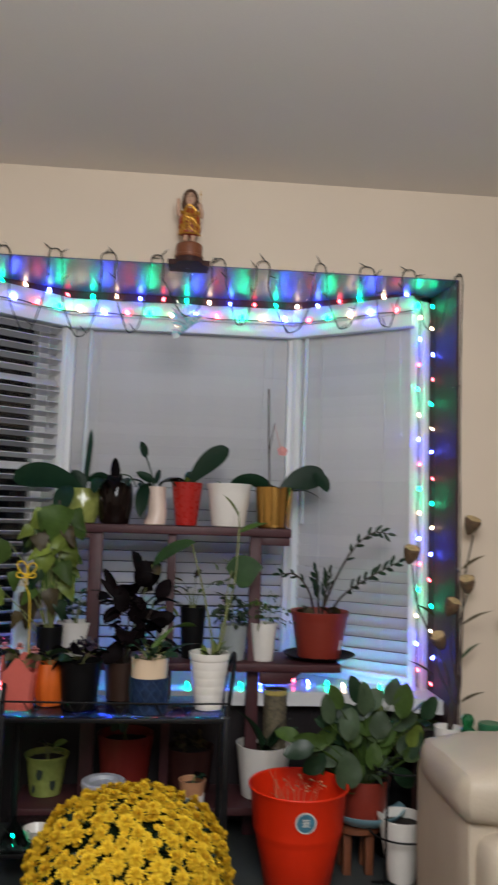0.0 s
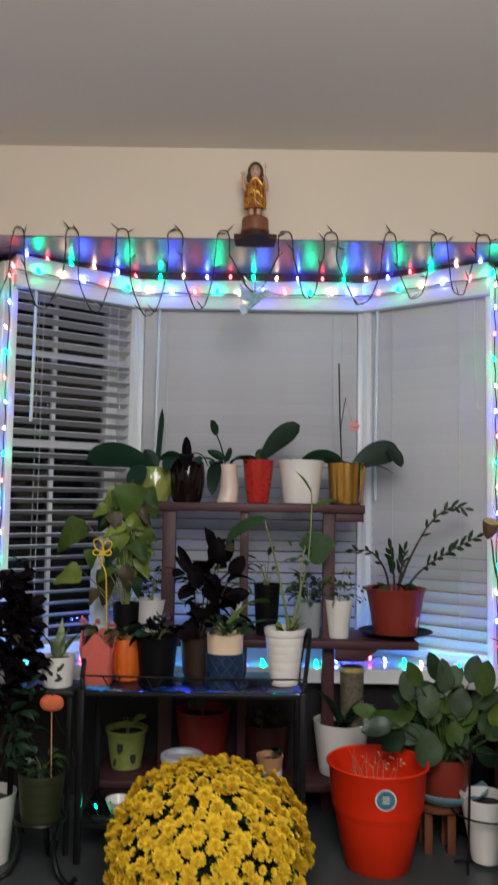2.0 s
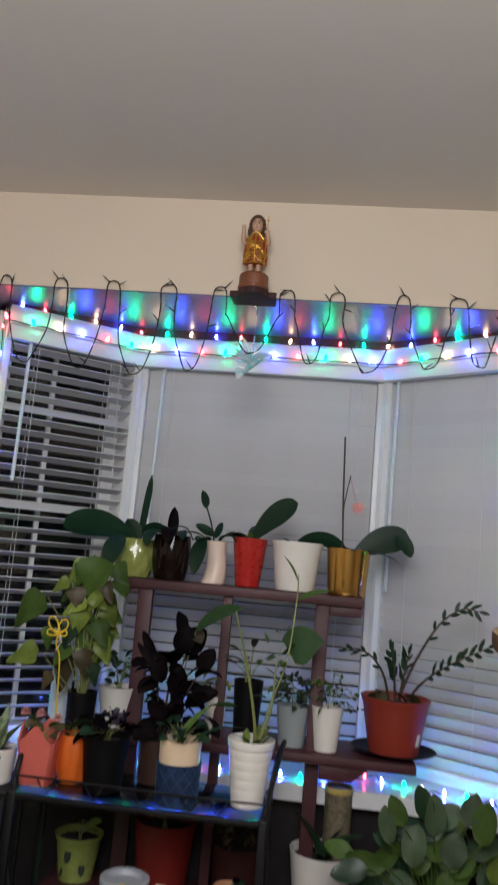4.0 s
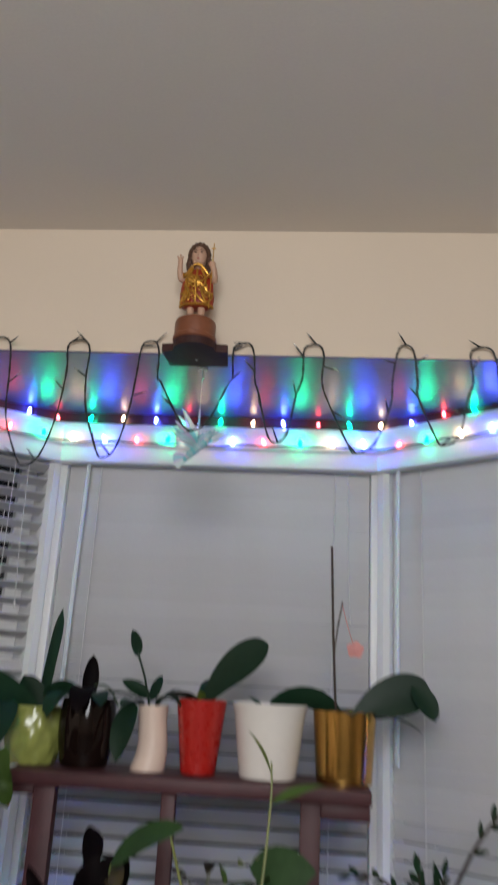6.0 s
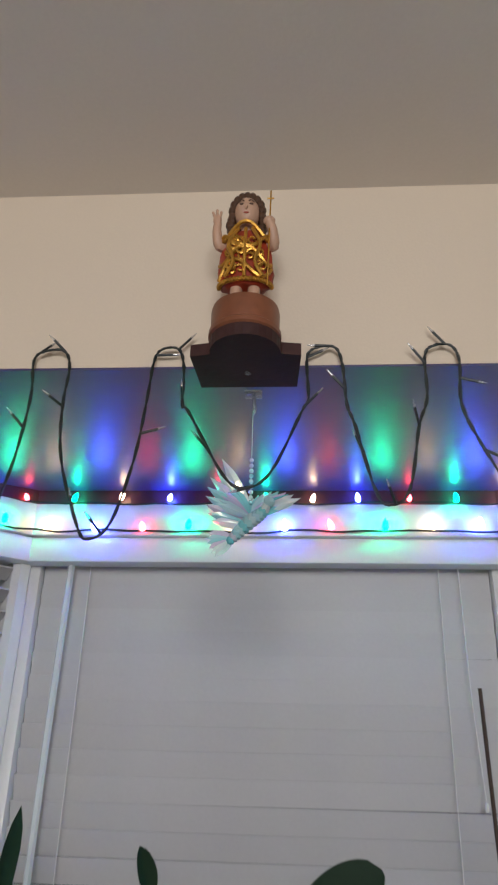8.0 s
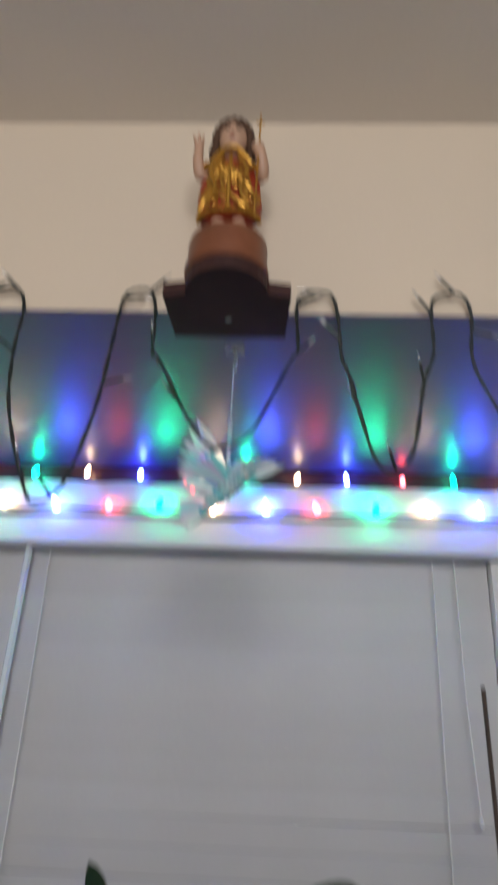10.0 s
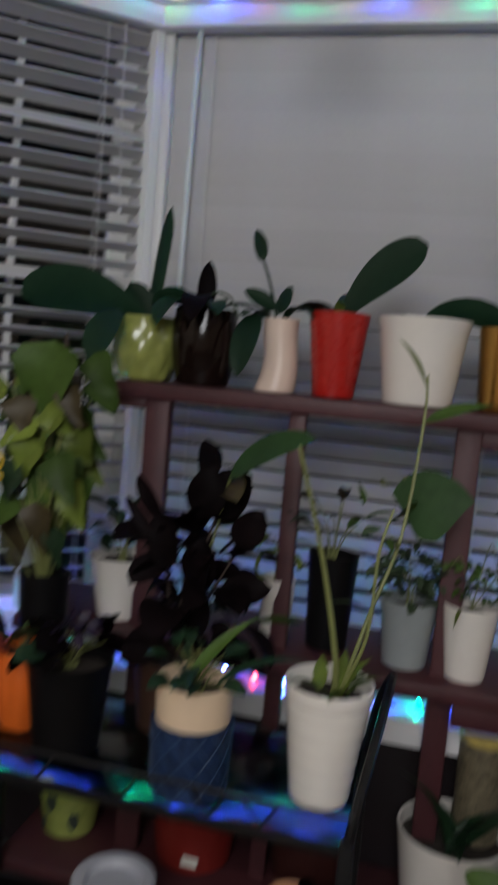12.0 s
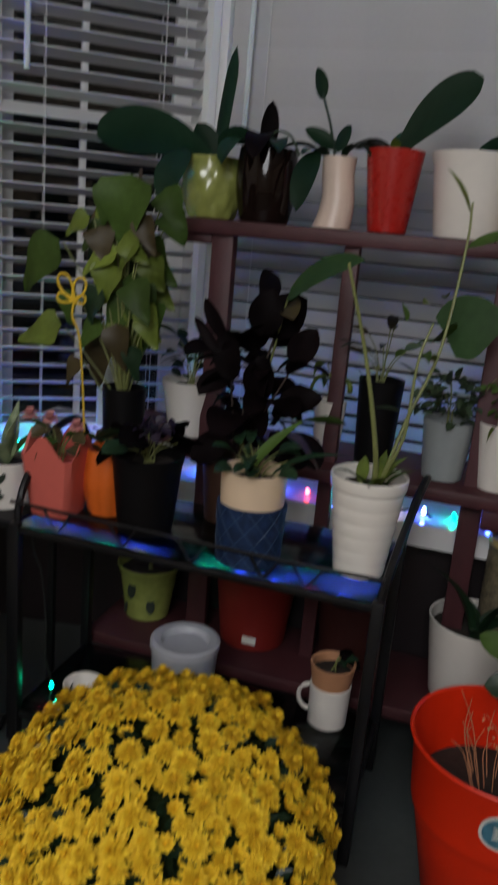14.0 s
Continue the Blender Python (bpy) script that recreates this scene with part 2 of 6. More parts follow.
def spline(pts, n=6):
    """Points on a smooth line through pts."""
    p = [Vector(q) for q in pts]
    p = [2 * p[0] - p[1]] + p + [2 * p[-1] - p[-2]]
    out = []
    for i in range(1, len(p) - 2):
        for k in range(n):
            t = k / n
            a, b, c, d = p[i - 1], p[i], p[i + 1], p[i + 2]
            out.append(0.5 * (2 * b + (c - a) * t + (2 * a - 5 * b + 4 * c - d) * t * t + (3 * b - a - 3 * c + d) * t ** 3))
    return out + [p[-2]]


def ball(bm, c, r, seg=10, squash=(1, 1, 1), mi=0, m=None):
    mt = Matrix.Translation(c) @ Matrix.Diagonal((*[r * s for s in squash], 1))
    v = bmesh.ops.create_uvsphere(bm, u_segments=seg, v_segments=max(4, seg // 2 + 1), radius=1.0, matrix=(m @ mt) if m else mt)["verts"]
    for f in {f for w in v for f in w.link_faces}:
        f.material_index = mi
    return bm


WIDTHS = {
    "strap": lambda t: min(1.0, 0.45 + 2.2 * t) * min(1.0, math.sqrt(max(0.0, 1 - t)) * 2.0),
    "oval": lambda t: math.sin(math.pi * min(1, max(0, t)) ** 0.9) ** 0.6,
    "paddle": lambda t: 0.26 + 0.74 * math.sin(math.pi / 2 * t / 0.66) ** 1.2 if t < 0.66 else math.sqrt(max(0.0, 1 - ((t - 0.66) / 0.342) ** 2)),
    "heart": lambda t: (math.sin(math.pi * min(1, t * 0.82 + 0.20) ** 0.9) ** 0.85) if t < 0.99 else 0.0,
    "arrow": lambda t: min(1.0, t / 0.14) ** 0.6 * max(0.0, 1 - t) ** 0.72,
    "lance": lambda t: math.sin(math.pi * t ** 0.7) ** 1.1,
}


def leaf_bm(base, az, el, length, width, shape="oval", droop=0.6, fold=0.25, twist=0.0, bm=None, rows=9, wave=0.0):
    """A leaf blade from base along its midrib: az, el in degrees; droop: radians by which it bends down."""
    bm = bm or bmesh.new()
    if shape == "paddle":
        rows *= 2
    p = Vector(base)
    a, e, tw = radians(az), radians(el), radians(twist)
    prev = None
    for i in range(rows + 1):
        t = i / rows
        ee = e - droop * t
        d = Vector((math.cos(a) * math.cos(ee), math.sin(a) * math.cos(ee), math.sin(ee)))
        side = Vector((-math.sin(a), math.cos(a), 0))
        nor = side.cross(d) * -1
        s2 = side * math.cos(tw) + nor * math.sin(tw)
        n2 = nor * math.cos(tw) - side * math.sin(tw)
        w = width / 2 * max(0.015, WIDTHS[shape](t))
        wob = wave * width * math.sin(9 * t + az)
        row = [bm.verts.new(p + s2 * w * k + n2 * (abs(k) ** 1.3 * w * fold + wob * k)) for k in (-1, -0.55, 0, 0.55, 1)]
        if prev:
            for k in range(4):
                bm.faces.new((prev[k], prev[k + 1], row[k + 1], row[k]))
        prev = row
        p = p + d * (length / rows)
    return bm


def leaf(parent, base, az, el, length, width, shape="oval", droop=0.6, material=None, fold=0.25, twist=0.0, name="leaf", wave=0.0):
    return part(name, leaf_bm(base, az, el, length, width, shape, droop, fold, twist, wave=wave), material or LEAF_D, parent)


def pot(parent, r_top, r_bot, h, material, rim=0.0, soil=0.85, warp=None, seg=44, bands=0, name="pot", soil_mat=None):
    w = 0.006
    prof = [(r_bot * 0.9, 0.0), (r_bot, 0.003)]
    n = 14 if not bands else 49
    for i in range(1, n + 1):
        t = i / n
        r = r_bot + (r_top - r_bot) * t
        if bands:
            r += 0.0013 * abs(math.sin(t * bands * math.pi)) ** 0.5 - 0.001
        if rim and t > 0.86:
            r += rim
        prof.append((r, h * t - (0.001 if i == n else 0)))
    top = prof[-1][0]
    prof += [(top - w * 0.4, h), (top - w, h - 0.003), (r_bot + (r_top - r_bot) * soil - w, h * soil * 0.96)]
    part(name, lathe(prof, seg, warp), material, parent)
    rs = r_bot + (r_top - r_bot) * soil - w * 0.8
    bm = bmesh.new()
    bmesh.ops.create_grid(bm, x_segments=10, y_segments=10, size=1.0)
    for v in bm.verts:
        x, y = v.co.x, v.co.y
        k = rs * (max(abs(x), abs(y)) / max(1e-6, math.hypot(x, y)))
        v.co = Vector((x * k, y * k, h * soil + 0.004 * noise.noise(Vector((x * 3, y * 3, r_top * 50)))))
        if warp:
            ang, rad = math.atan2(v.co.y, v.co.x), math.hypot(v.co.x, v.co.y)
            v.co = Vector(warp(ang, rad, v.co.z))
    part("soil", bm, soil_mat or SOIL, parent)


# ---- large structure ----
OPEN_X, OPEN_Z, WALL_T = 1.068, 2.092, 0.10
SILL_Z = 0.455
FZ = -0.07  # floor level
X0, X1, Y0 = -2.3, 4.4, -6.4

bm = bmesh.new()
box(bm, (X0, 0.0, FZ), (-OPEN_X, WALL_T, 2.44))
box(bm, (OPEN_X, 0.0, FZ), (X1, WALL_T, 2.44))
box(bm, (-OPEN_X, 0.0, OPEN_Z), (OPEN_X, WALL_T, 2.44))
for v in bm.verts:
    if abs(v.co.z - OPEN_Z) < 1e-4 and v.co.y > 0.05:
        v.co.z += 0.03
tagged(part("wall_north", bm, WALL, smooth=False), "beige painted living room wall with bay opening", "wall", kind="structure")
for nm, lo, hi in (("wall_west", (X0 - 0.1, Y0, FZ), (X0, 0.1, 2.44)), ("wall_east", (X1, Y0, FZ), (X1 + 0.1, 0.1, 2.44)), ("wall_south", (X0 - 0.1, Y0 - 0.1, FZ), (X1 + 0.1, Y0, 2.44))):
    tagged(part(nm, new_box(lo, hi), WALL, smooth=False), "plain beige painted living room wall", "wall", kind="structure")
tagged(part("ceiling", new_box((X0 - 0.1, Y0 - 0.1, 2.44), (X1 + 0.1, 0.1, 2.52)), CEIL, smooth=False), "plain off-white painted ceiling", "ceiling", kind="structure")
floor = tagged(part("floor", new_box((X0 - 0.1, Y0 - 0.1, FZ - 0.06), (X1 + 0.1, 0.75, FZ)), FLOOR, smooth=False), "dark mottled grey vinyl floor", "floor", kind="structure")

# Bay: sloping soffit, maroon reveals, boards and band, white head trim and sill
BAY = [(-1.062, 0.335), (-0.985, 0.275), (-0.517, 0.625), (0.513, 0.625), (0.985, 0.285), (1.062, 0.335)]
bm = bmesh.new()
lo = [bm.verts.new((x, y, OPEN_Z - 0.004 + 0.075 * y)) for x, y in ((-1.066, 0.0), (1.066, 0.0), (1.066, 0.80), (-1.066, 0.80))]
hi = [bm.verts.new((v.co.x, v.co.y, OPEN_Z - 0.0005 + 0.2 * v.co.y)) for v in lo]
bm.faces.new(lo[::-1])
bm.faces.new(hi)
for k in range(4):
    bm.faces.new((lo[k], lo[(k + 1) % 4], hi[(k + 1) % 4], hi[k]))
bmesh.ops.recalc_face_normals(bm, faces=bm.faces)
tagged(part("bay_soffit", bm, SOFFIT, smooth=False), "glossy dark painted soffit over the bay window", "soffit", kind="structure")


def run(points, z0, z1, depth, inset=0.0, bevel=0.0):
    """A strip of upright boards along the bay's plan, from z0 to z1; depth goes outwards."""
    bm = bmesh.new()
    for (xa, ya), (xb, yb) in zip(points, points[1:]):
        d = Vector((xb - xa, yb - ya, 0))
        length, ang = d.length, math.atan2(d.y, d.x)
        m = Matrix.Translation((xa, ya, 0)) @ Matrix.Rotation(ang, 4, "Z")
        box(bm, (-0.002, -inset, z0), (length + 0.002, depth, z1), bevel, m)
    return bm


CENTRE = BAY[1:5]
tagged(part("bay_band", run(CENTRE, 2.085, 2.175, 0.05, 0.036), MAROON, smooth=False), "dark maroon band above the window head", "trim", kind="structure")
tagged(part("window_head_trim", run(CENTRE, 2.022, 2.096, 0.05, 0.050, 0.004), WHITE), "white painted head trim of bay window", "trim", kind="structure")
for s, nm in ((-1, "west"), (1, "east")):
    bm = new_box((s * 1.058, -0.002, FZ), (s * 1.0675, 0.345, OPEN_Z - 0.005))
    box(bm, (s * 1.0675, 0.101, FZ), (s * 1.12, 0.345, OPEN_Z + 0.03))
    tagged(part("bay_reveal_" + nm, bm, MAROON_BOARD, smooth=False), "dark maroon painted side board of the bay", "board", kind="structure")
    bm = bmesh.new()
    for k, (a, b, o) in enumerate(((0.0, 0.030, 0.0), (0.030, 0.052, 0.006), (0.052, 0.092, 0.0))):
        xa, ya = (1.066, 0.345)
        xb, yb = (0.972, 0.285)
        d = (Vector((xb, yb, 0)) - Vector((xa, ya, 0))).normalized()
        m = Matrix.Translation((xa, ya, 0)) @ Matrix.Rotation(math.atan2(d.y, d.x), 4, "Z")
        box(bm, (a, -0.03 if k != 1 else -0.006, SILL_Z - 0.02), (b, o + 0.008, 2.09), 0.003, m)
    if s < 0:
        for v in bm.verts:
            v.co.x = -v.co.x
        bmesh.ops.reverse_faces(bm, faces=bm.faces)
    tagged(part("bay_casing_" + nm, bm, WHITE), "white fluted casing beside the bay window", "trim", kind="structure")

# Outer shell below and behind the windows, sill board
UNDER = [(-1.066, 0.25), (-0.58, 0.345), (0.58, 0.345), (1.066, 0.25)]
# Maroon boards taken near black: shade under the sill is put into their colour.
APRON = mat("shaded_boards", (0.011, 0.006, 0.008), 0.5, var=0.3, scale=5, fine=80, bump=0.15)
tagged(part("bay_apron", run(UNDER, FZ, SILL_Z - 0.06, 0.05), APRON, smooth=False), "maroon boarded wall below the sill with shade in its colour", "wall", kind="structure")
bm = bmesh.new()
sill = [(-1.0575, 0.13), (-0.62, 0.255), (0.62, 0.255), (1.0575, 0.13), (1.0575, 0.75), (-1.0575, 0.75)]
a = [bm.verts.new((x, y, SILL_Z - 0.055)) for x, y in sill]
b = [bm.verts.new((x, y, SILL_Z)) for x, y in sill]
bm.faces.new(a[::-1]), bm.faces.new(b)
for k in range(6):
    bm.faces.new((a[k], a[(k + 1) % 6], b[(k + 1) % 6], b[k]))
bmesh.ops.recalc_face_normals(bm, faces=bm.faces)
tagged(part("window_sill", bm, mat("gloss_white_sill", (0.74, 0.74, 0.74), 0.16, var=0.05, bump=0.02), smooth=False), "glossy white painted deep window sill", "sill", kind="structure")


# ---- windows and blinds ----
def bay_window(name, pa, pb, label, deep=0.0):
    pa, pb = Vector((*pa, 0)), Vector((*pb, 0))
    d = pb - pa
    w = d.length
    win = tagged(new(name), label, "window", kind="structure")
    win.matrix_basis = Matrix.Translation(pa) @ Matrix.Rotation(math.atan2(d.y, d.x), 4, "Z")
    z0, z1, f = SILL_Z, 2.03, 0.028
    e = 0.09 + deep
    for nm, lo, hi in (("frame", (0, 0.002, z0), (f, e, z1)), ("frame", (w - f, 0.002, z0), (w, e, z1)), ("frame", (f, 0.03, z0), (w - f, e, z0 + 0.04)), ("frame", (f, 0.03, z1 - 0.05), (w - f, e, z1))):
        part(nm, new_box(lo, hi, 0.003), WHITE, win)
    if deep:
        part("muntin", new_box((w * 0.42, e - 0.035, z0 + 0.04), (w * 0.42 + 0.019, e - 0.012, z1 - 0.05), 0.003), WHITE, win)
        part("sash_stile", new_box((w - f - 0.055, e - 0.045, z0 + 0.04), (w - f, e - 0.011, z1 - 0.05), 0.004), WHITE, win)
        part("sash_stile", new_box((f, e - 0.045, z0 + 0.04), (f + 0.04, e - 0.011, z1 - 0.05), 0.004), WHITE, win)
    pane = part("pane", new_box((f, e - 0.010, z0 + 0.04), (w - f, e - 0.006, z1 - 0.05)), GLASS, win, smooth=False)
    pane.visible_shadow = False
    return win, w


def blind(name_label, win, w, tilts, wand_x, group="bay window blinds", thick=0.0018, wand_end=1.12, crown=0.0007, wobble=0.7):
    """A Venetian blind: tilts(z) gives each slat's tilt in degrees."""
    th = thing("venetian_blind", (0, 0, 0), name_label, "blind", group)
    th.matrix_basis = win.matrix_basis.copy()
    x0, x1 = 0.030, w - 0.030
    part("valance", new_box((0.004, -0.040, 1.966), (w - 0.004, 0.0, 2.0215), 0.004), WHITE, th)
    part("headrail", new_box((x0, 0.004, 1.975), (x1, 0.05, 2.015), 0.002), WHITE, th)
    bm = bmesh.new()
    rows = []
    for i in range(7):
        u = -0.025 + 0.05 * i / 6
        c = crown * (1 - (u / 0.025) ** 2)
        rows.append([bm.verts.new((x, u, c)) for x in (x0, x1)] + [bm.verts.new((x, u, c - thick)) for x in (x1, x0)])
    for p, q in zip(rows, rows[1:]):
        for k in range(4):
            bm.faces.new((p[k], p[(k + 1) % 4], q[(k + 1) % 4], q[k]))
    bm.faces.new(rows[0][::-1]), bm.faces.new(rows[-1])
    bmesh.ops.recalc_face_normals(bm, faces=bm.faces)
    first = part("slat", bm, SLAT, th)
    rng = random.Random(int(w * 1000) + wand_x * 7 if isinstance(wand_x, int) else 5)
    z, k = 1.952, 0
    while z > SILL_Z + 0.05:
        m = Matrix.Translation((0, 0.028, z)) @ Matrix.Rotation(radians(rng.uniform(-0.12, 0.12)), 4, "Y") @ Matrix.Rotation(radians(tilts(z) + rng.uniform(-wobble, wobble)), 4, "X")
        if k == 0:
            first.matrix_basis = m
        else:
            share(first, "slat", m, th)
        z -= 0.0475
        k += 1
    part("bottom_rail", new_box((x0, 0.006, SILL_Z + 0.03), (x1, 0.05, SILL_Z + 0.05), 0.004), WHITE, th)
    for cx in (x0 + 0.11, x1 - 0.11):
        for dy in (0.001, 0.056):
            bm = bmesh.new()
            tube(bm, [(cx, dy, 1.975), (cx + 0.001, dy, 1.2), (cx, dy, SILL_Z + 0.04)], 0.0011, 5)
            part("ladder_cord", bm, CORD, th)
    bm = bmesh.new()
    tube(bm, [(wand_x, -0.010, 1.972), (wand_x - 0.004, -0.013, 1.6), (wand_x - 0.006, -0.013, wand_end)], 0.0074, 6)
    part("tilt_wand", bm, WAND, th, "clear plastic tilt wand")
    bm = bmesh.new()
    xx = w - wand_x
    tube(bm, [(xx, -0.006, 1.97), (xx + 0.003, -0.010, 1.7), (xx + 0.012, -0.012, 1.52)], 0.0012, 5)
    ball(bm, (xx + 0.012, -0.012, 1.51), 0.006, 8, (0.7, 0.7, 1.6))
    part("pull_cord", bm, CORD, th)
    return th


win1, w1 = bay_window("window_1", BAY[1], BAY[2], "white framed side window of the bay at night", 0.085)
win2, w2 = bay_window("window_2", BAY[2], BAY[3], "white framed centre window of the bay at night")
win3, w3 = bay_window("window_3", BAY[3], BAY[4], "white framed side window of the bay")
blind("white horizontal blind with open slats showing the night", win1, w1, lambda z: 40 if abs(z - 1.72) < 0.02 or abs(z - 1.34) < 0.02 else -19, 0.10, thick=0.0034, wand_end=1.42)
blind("white horizontal blind closed above, lower slats slightly open", win2, w2, lambda z: -min(87, 78 - 27 * (1.75 - z)) if z > 1.1 else -61, 0.10, crown=0.0002, wobble=0.3)
blind("white horizontal blind with closed slats lit by coloured bulbs", win3, w3, lambda z: -84 if z > 1.3 else (-77 if z > 1.0 else -70), 0.07, crown=0.0003, wobble=0.4)
for (x, y), nm in ((BAY[2], "mullion_west"), (BAY[3], "mullion_east")):
    s = -1 if x < 0 else 1
    bm = lathe([(0.021, SILL_Z), (0.021, 2.03)], 6)
    bmesh.ops.transform(bm, matrix=Matrix.Translation((x + s * 0.012, y - 0.004, 0)) @ Matrix.Rotation(radians(s * 17), 4, "Z"), verts=bm.verts)
    tagged(part(nm, bm, WHITE, smooth=False), "white corner post between bay windows", "trim", kind="structure")
tagged(part("night_backdrop", new_box((-6, 5.0, -3), (6, 5.1, 6)), mat("night", (0.010, 0.013, 0.02), 0.9, var=0.5, scale=0.8), smooth=False), "dark night outside the window", "backdrop", kind="structure")


# ---- string lights ----
def bulb_mesh(key):
    bm = lathe([(0.0016, 0.0), (0.0048, 0.002), (0.0056, 0.008), (0.0042, 0.015), (0.0010, 0.020)], 10)
    me = bpy.data.meshes.new("bulb")
    bm.to_mesh(me)
    bm.free()
    me.materials.append(BULB[key])
    for p in me.polygons:
        p.use_smooth = True
    return me


BULB_MESH = {k: bulb_mesh(k) for k in "brgw"}
light_no = random.Random(11)


def light_string(label, pts, keys, step=0.1025, first=0.0, wob=0.008, face=(0, -1, 0), size=1.0):
    """A cable along pts with a bulb every step; keys: the colours in turn."""
    th = thing("string_lights", (0, 0, 0), label, "string lights", "string lights round the bay")
    pts = [Vector(p) for p in pts]
    seg = [(a, b, (b - a).length) for a, b in zip(pts, pts[1:])]
    total = sum(s[2] for s in seg)

    def at(d):
        for a, b, n in seg:
            if d <= n:
                return a.lerp(b, d / n)
            d -= n
        return pts[-1].copy()

    line, d = [], 0.0
    while d < total:
        p = at(d)
        line.append(p + Vector((light_no.uniform(-1, 1), light_no.uniform(-0.4, 0.4), light_no.uniform(-1, 1))) * wob * 0.5)
        d += 0.05
    bm = bmesh.new()
    tube(bm, spline(line, 2), 0.0022, 6)
    part("cable", bm, CABLE, th)
    d, k = first, 0
    while d < total:
        p = at(d) + Vector(face) * 0.006
        key = keys[k % len(keys)]
        o = new("bulb", BULB_MESH[key])
        o.parent = th
        tilt = Matrix.Rotation(light_no.uniform(-0.5, 0.5), 4, "X") @ Matrix.Rotation(light_no.uniform(-0.5, 0.5), 4, "Y")
        o.matrix_basis = Matrix.Translation(p + Vector((light_no.uniform(-0.006, 0.006), 0, light_no.uniform(-0.005, 0.005)))) @ tilt @ Matrix.Scale(size, 4)
        d += step
        k += 1
    return th


def off(p, d, z):
    return (p[0], p[1] - d, z)


UP = [(-0.975, 0.235), (-0.508, 0.572), (0.505, 0.572), (0.978, 0.245)]
LOW = [(-0.972, 0.217), (-0.502, 0.567), (0.499, 0.567), (0.972, 0.227)]
# lengths are counted from the west end; the first bulb is set so that colours fall where they hang
a_len = math.dist(UP[0], UP[1])
light_string("black cable with small coloured bulbs along the window head", [(x, y, 2.096) for x, y in UP], "brgw", 0.1028, (a_len + 0.302) % 0.1028, 0.006)
b_len = math.dist(LOW[0], LOW[1])
light_string("black cable with coloured bulbs on the white head trim", [(x, y, 2.030) for x, y in LOW], "rgwb", 0.1025, (b_len + 0.143) % 0.1025, 0.008, size=1.3)
for s, keys1, keys2, nm in ((1, "gwbr", "wbrg", "east"), (-1, "wgrb", "rbwg", "west")):
    light_string("black cable with coloured bulbs down the maroon side board", [(s * 1.048, 0.240, 2.075), (s * 1.048, 0.240, SILL_Z + 0.01)], keys1, 0.104, 0.03, 0.006, (-s, 0, 0), size=0.8)
    light_string("black cable with coloured bulbs down the white casing", [(s * 0.990, 0.258, 2.03), (s * 0.990, 0.258, SILL_Z + 0.01)], keys2, 0.104, 0.03, 0.008, size=0.85)
light_string("black cable with coloured bulbs lying on the window sill", [(-0.98, 0.24, SILL_Z + 0.006), (-0.5, 0.36, SILL_Z + 0.006), (-0.1, 0.32, SILL_Z + 0.006), (0.25, 0.31, SILL_Z + 0.006), (0.55, 0.40, SILL_Z + 0.006), (0.98, 0.24, SILL_Z + 0.006)], "bgbbrbgw", 0.074, 0.03, 0.05)
light_string("black light cable with one green bulb beside the rack", [(-0.74, 0.10, 0.40), (-0.66, 0.02, 0.28), (-0.575, -0.08, 0.12), (-0.480, -0.19, 0.072), (-0.470, -0.23, 0.068)], "g", 9.0, 0.50, 0.02, size=0.7)

# Unlit cable hung in swags from hooks on the opening's top edge
HOOKS = [-1.05, -0.877, -0.676, -0.487, -0.290, -0.110, 0.122, 0.293, 0.515, 0.697, 0.863, 1.052]
DIPS = [1.83, 1.81, 1.80, 1.79, 1.815, 1.89, 1.865, 1.845, 1.87, 1.887, 1.88]
swag = thing("swag_cable", (0, 0, 0), "black twisted cable hung in loops from the opening's edge", "string lights")
line = []
sw = random.Random(3)
for k, (x, nx) in enumerate(zip(HOOKS, HOOKS[1:])):
    g = sw.uniform(0.018, 0.03)
    line += [(x - g, -0.012, 2.098), (x - g * 0.4, -0.014, 2.116 + sw.uniform(-0.003, 0.005)), (x + g * 0.6, -0.014, 2.114), (x + g, -0.012, 2.085)]
    mx, dip = (x + nx) / 2, DIPS[k]
    hw = (nx - x) / 2
    line += [(x + g + sw.uniform(-0.004, 0.006), -0.010, 2.02), (x + g + 0.008 + sw.uniform(-0.004, 0.008), -0.010, dip + 0.12), (mx - hw * 0.30 + sw.uniform(-0.008, 0.008), -0.010, dip + 0.020), (mx + sw.uniform(-0.01, 0.01), -0.010, dip), (mx + hw * 0.28 + sw.uniform(-0.008, 0.008), -0.010, dip + 0.024), (nx - 0.036 + sw.uniform(-0.006, 0.004), -0.010, dip + 0.12), (nx - 0.028 + sw.uniform(-0.006, 0.004), -0.010, 2.03)]
line += [(1.052, -0.012, 2.105), (1.076, -0.010, 2.09), (1.074, -0.006, 1.9), (1.071, -0.006, 1.5), (1.073, -0.006, 1.1), (1.069, -0.006, 0.75), (1.072, -0.006, 0.40)]
path = spline(line, 5)
bm = bmesh.new()
for ph in (0.0, math.pi):
    tw = []
    for i, p in enumerate(path):
        tw.append(p + Vector((math.cos(i * 1.3 + ph), 0.6 * math.sin(i * 1.3 + ph), math.sin(i * 1.3 + ph))) * 0.0013)
    tube(bm, tw, 0.0016, 6)
part("cable", bm, CABLE, swag)
for i in range(6, len(path), 9):
    p = path[i]
    d = Vector((sw.uniform(-1, 1), sw.uniform(-0.7, 0.1), sw.uniform(-0.2, 0.9))).normalized() * 0.026
    bm = bmesh.new()
    tube(bm, [p, p + d], 0.0021, 6)
    part("socket", bm, CABLE, swag)
    bm = bmesh.new()
    tube(bm, [p + d, p + d * 1.45], 0.0022, 6, 0.0008)
    part("bulb", bm, TIP, swag, "clear unlit bulb")

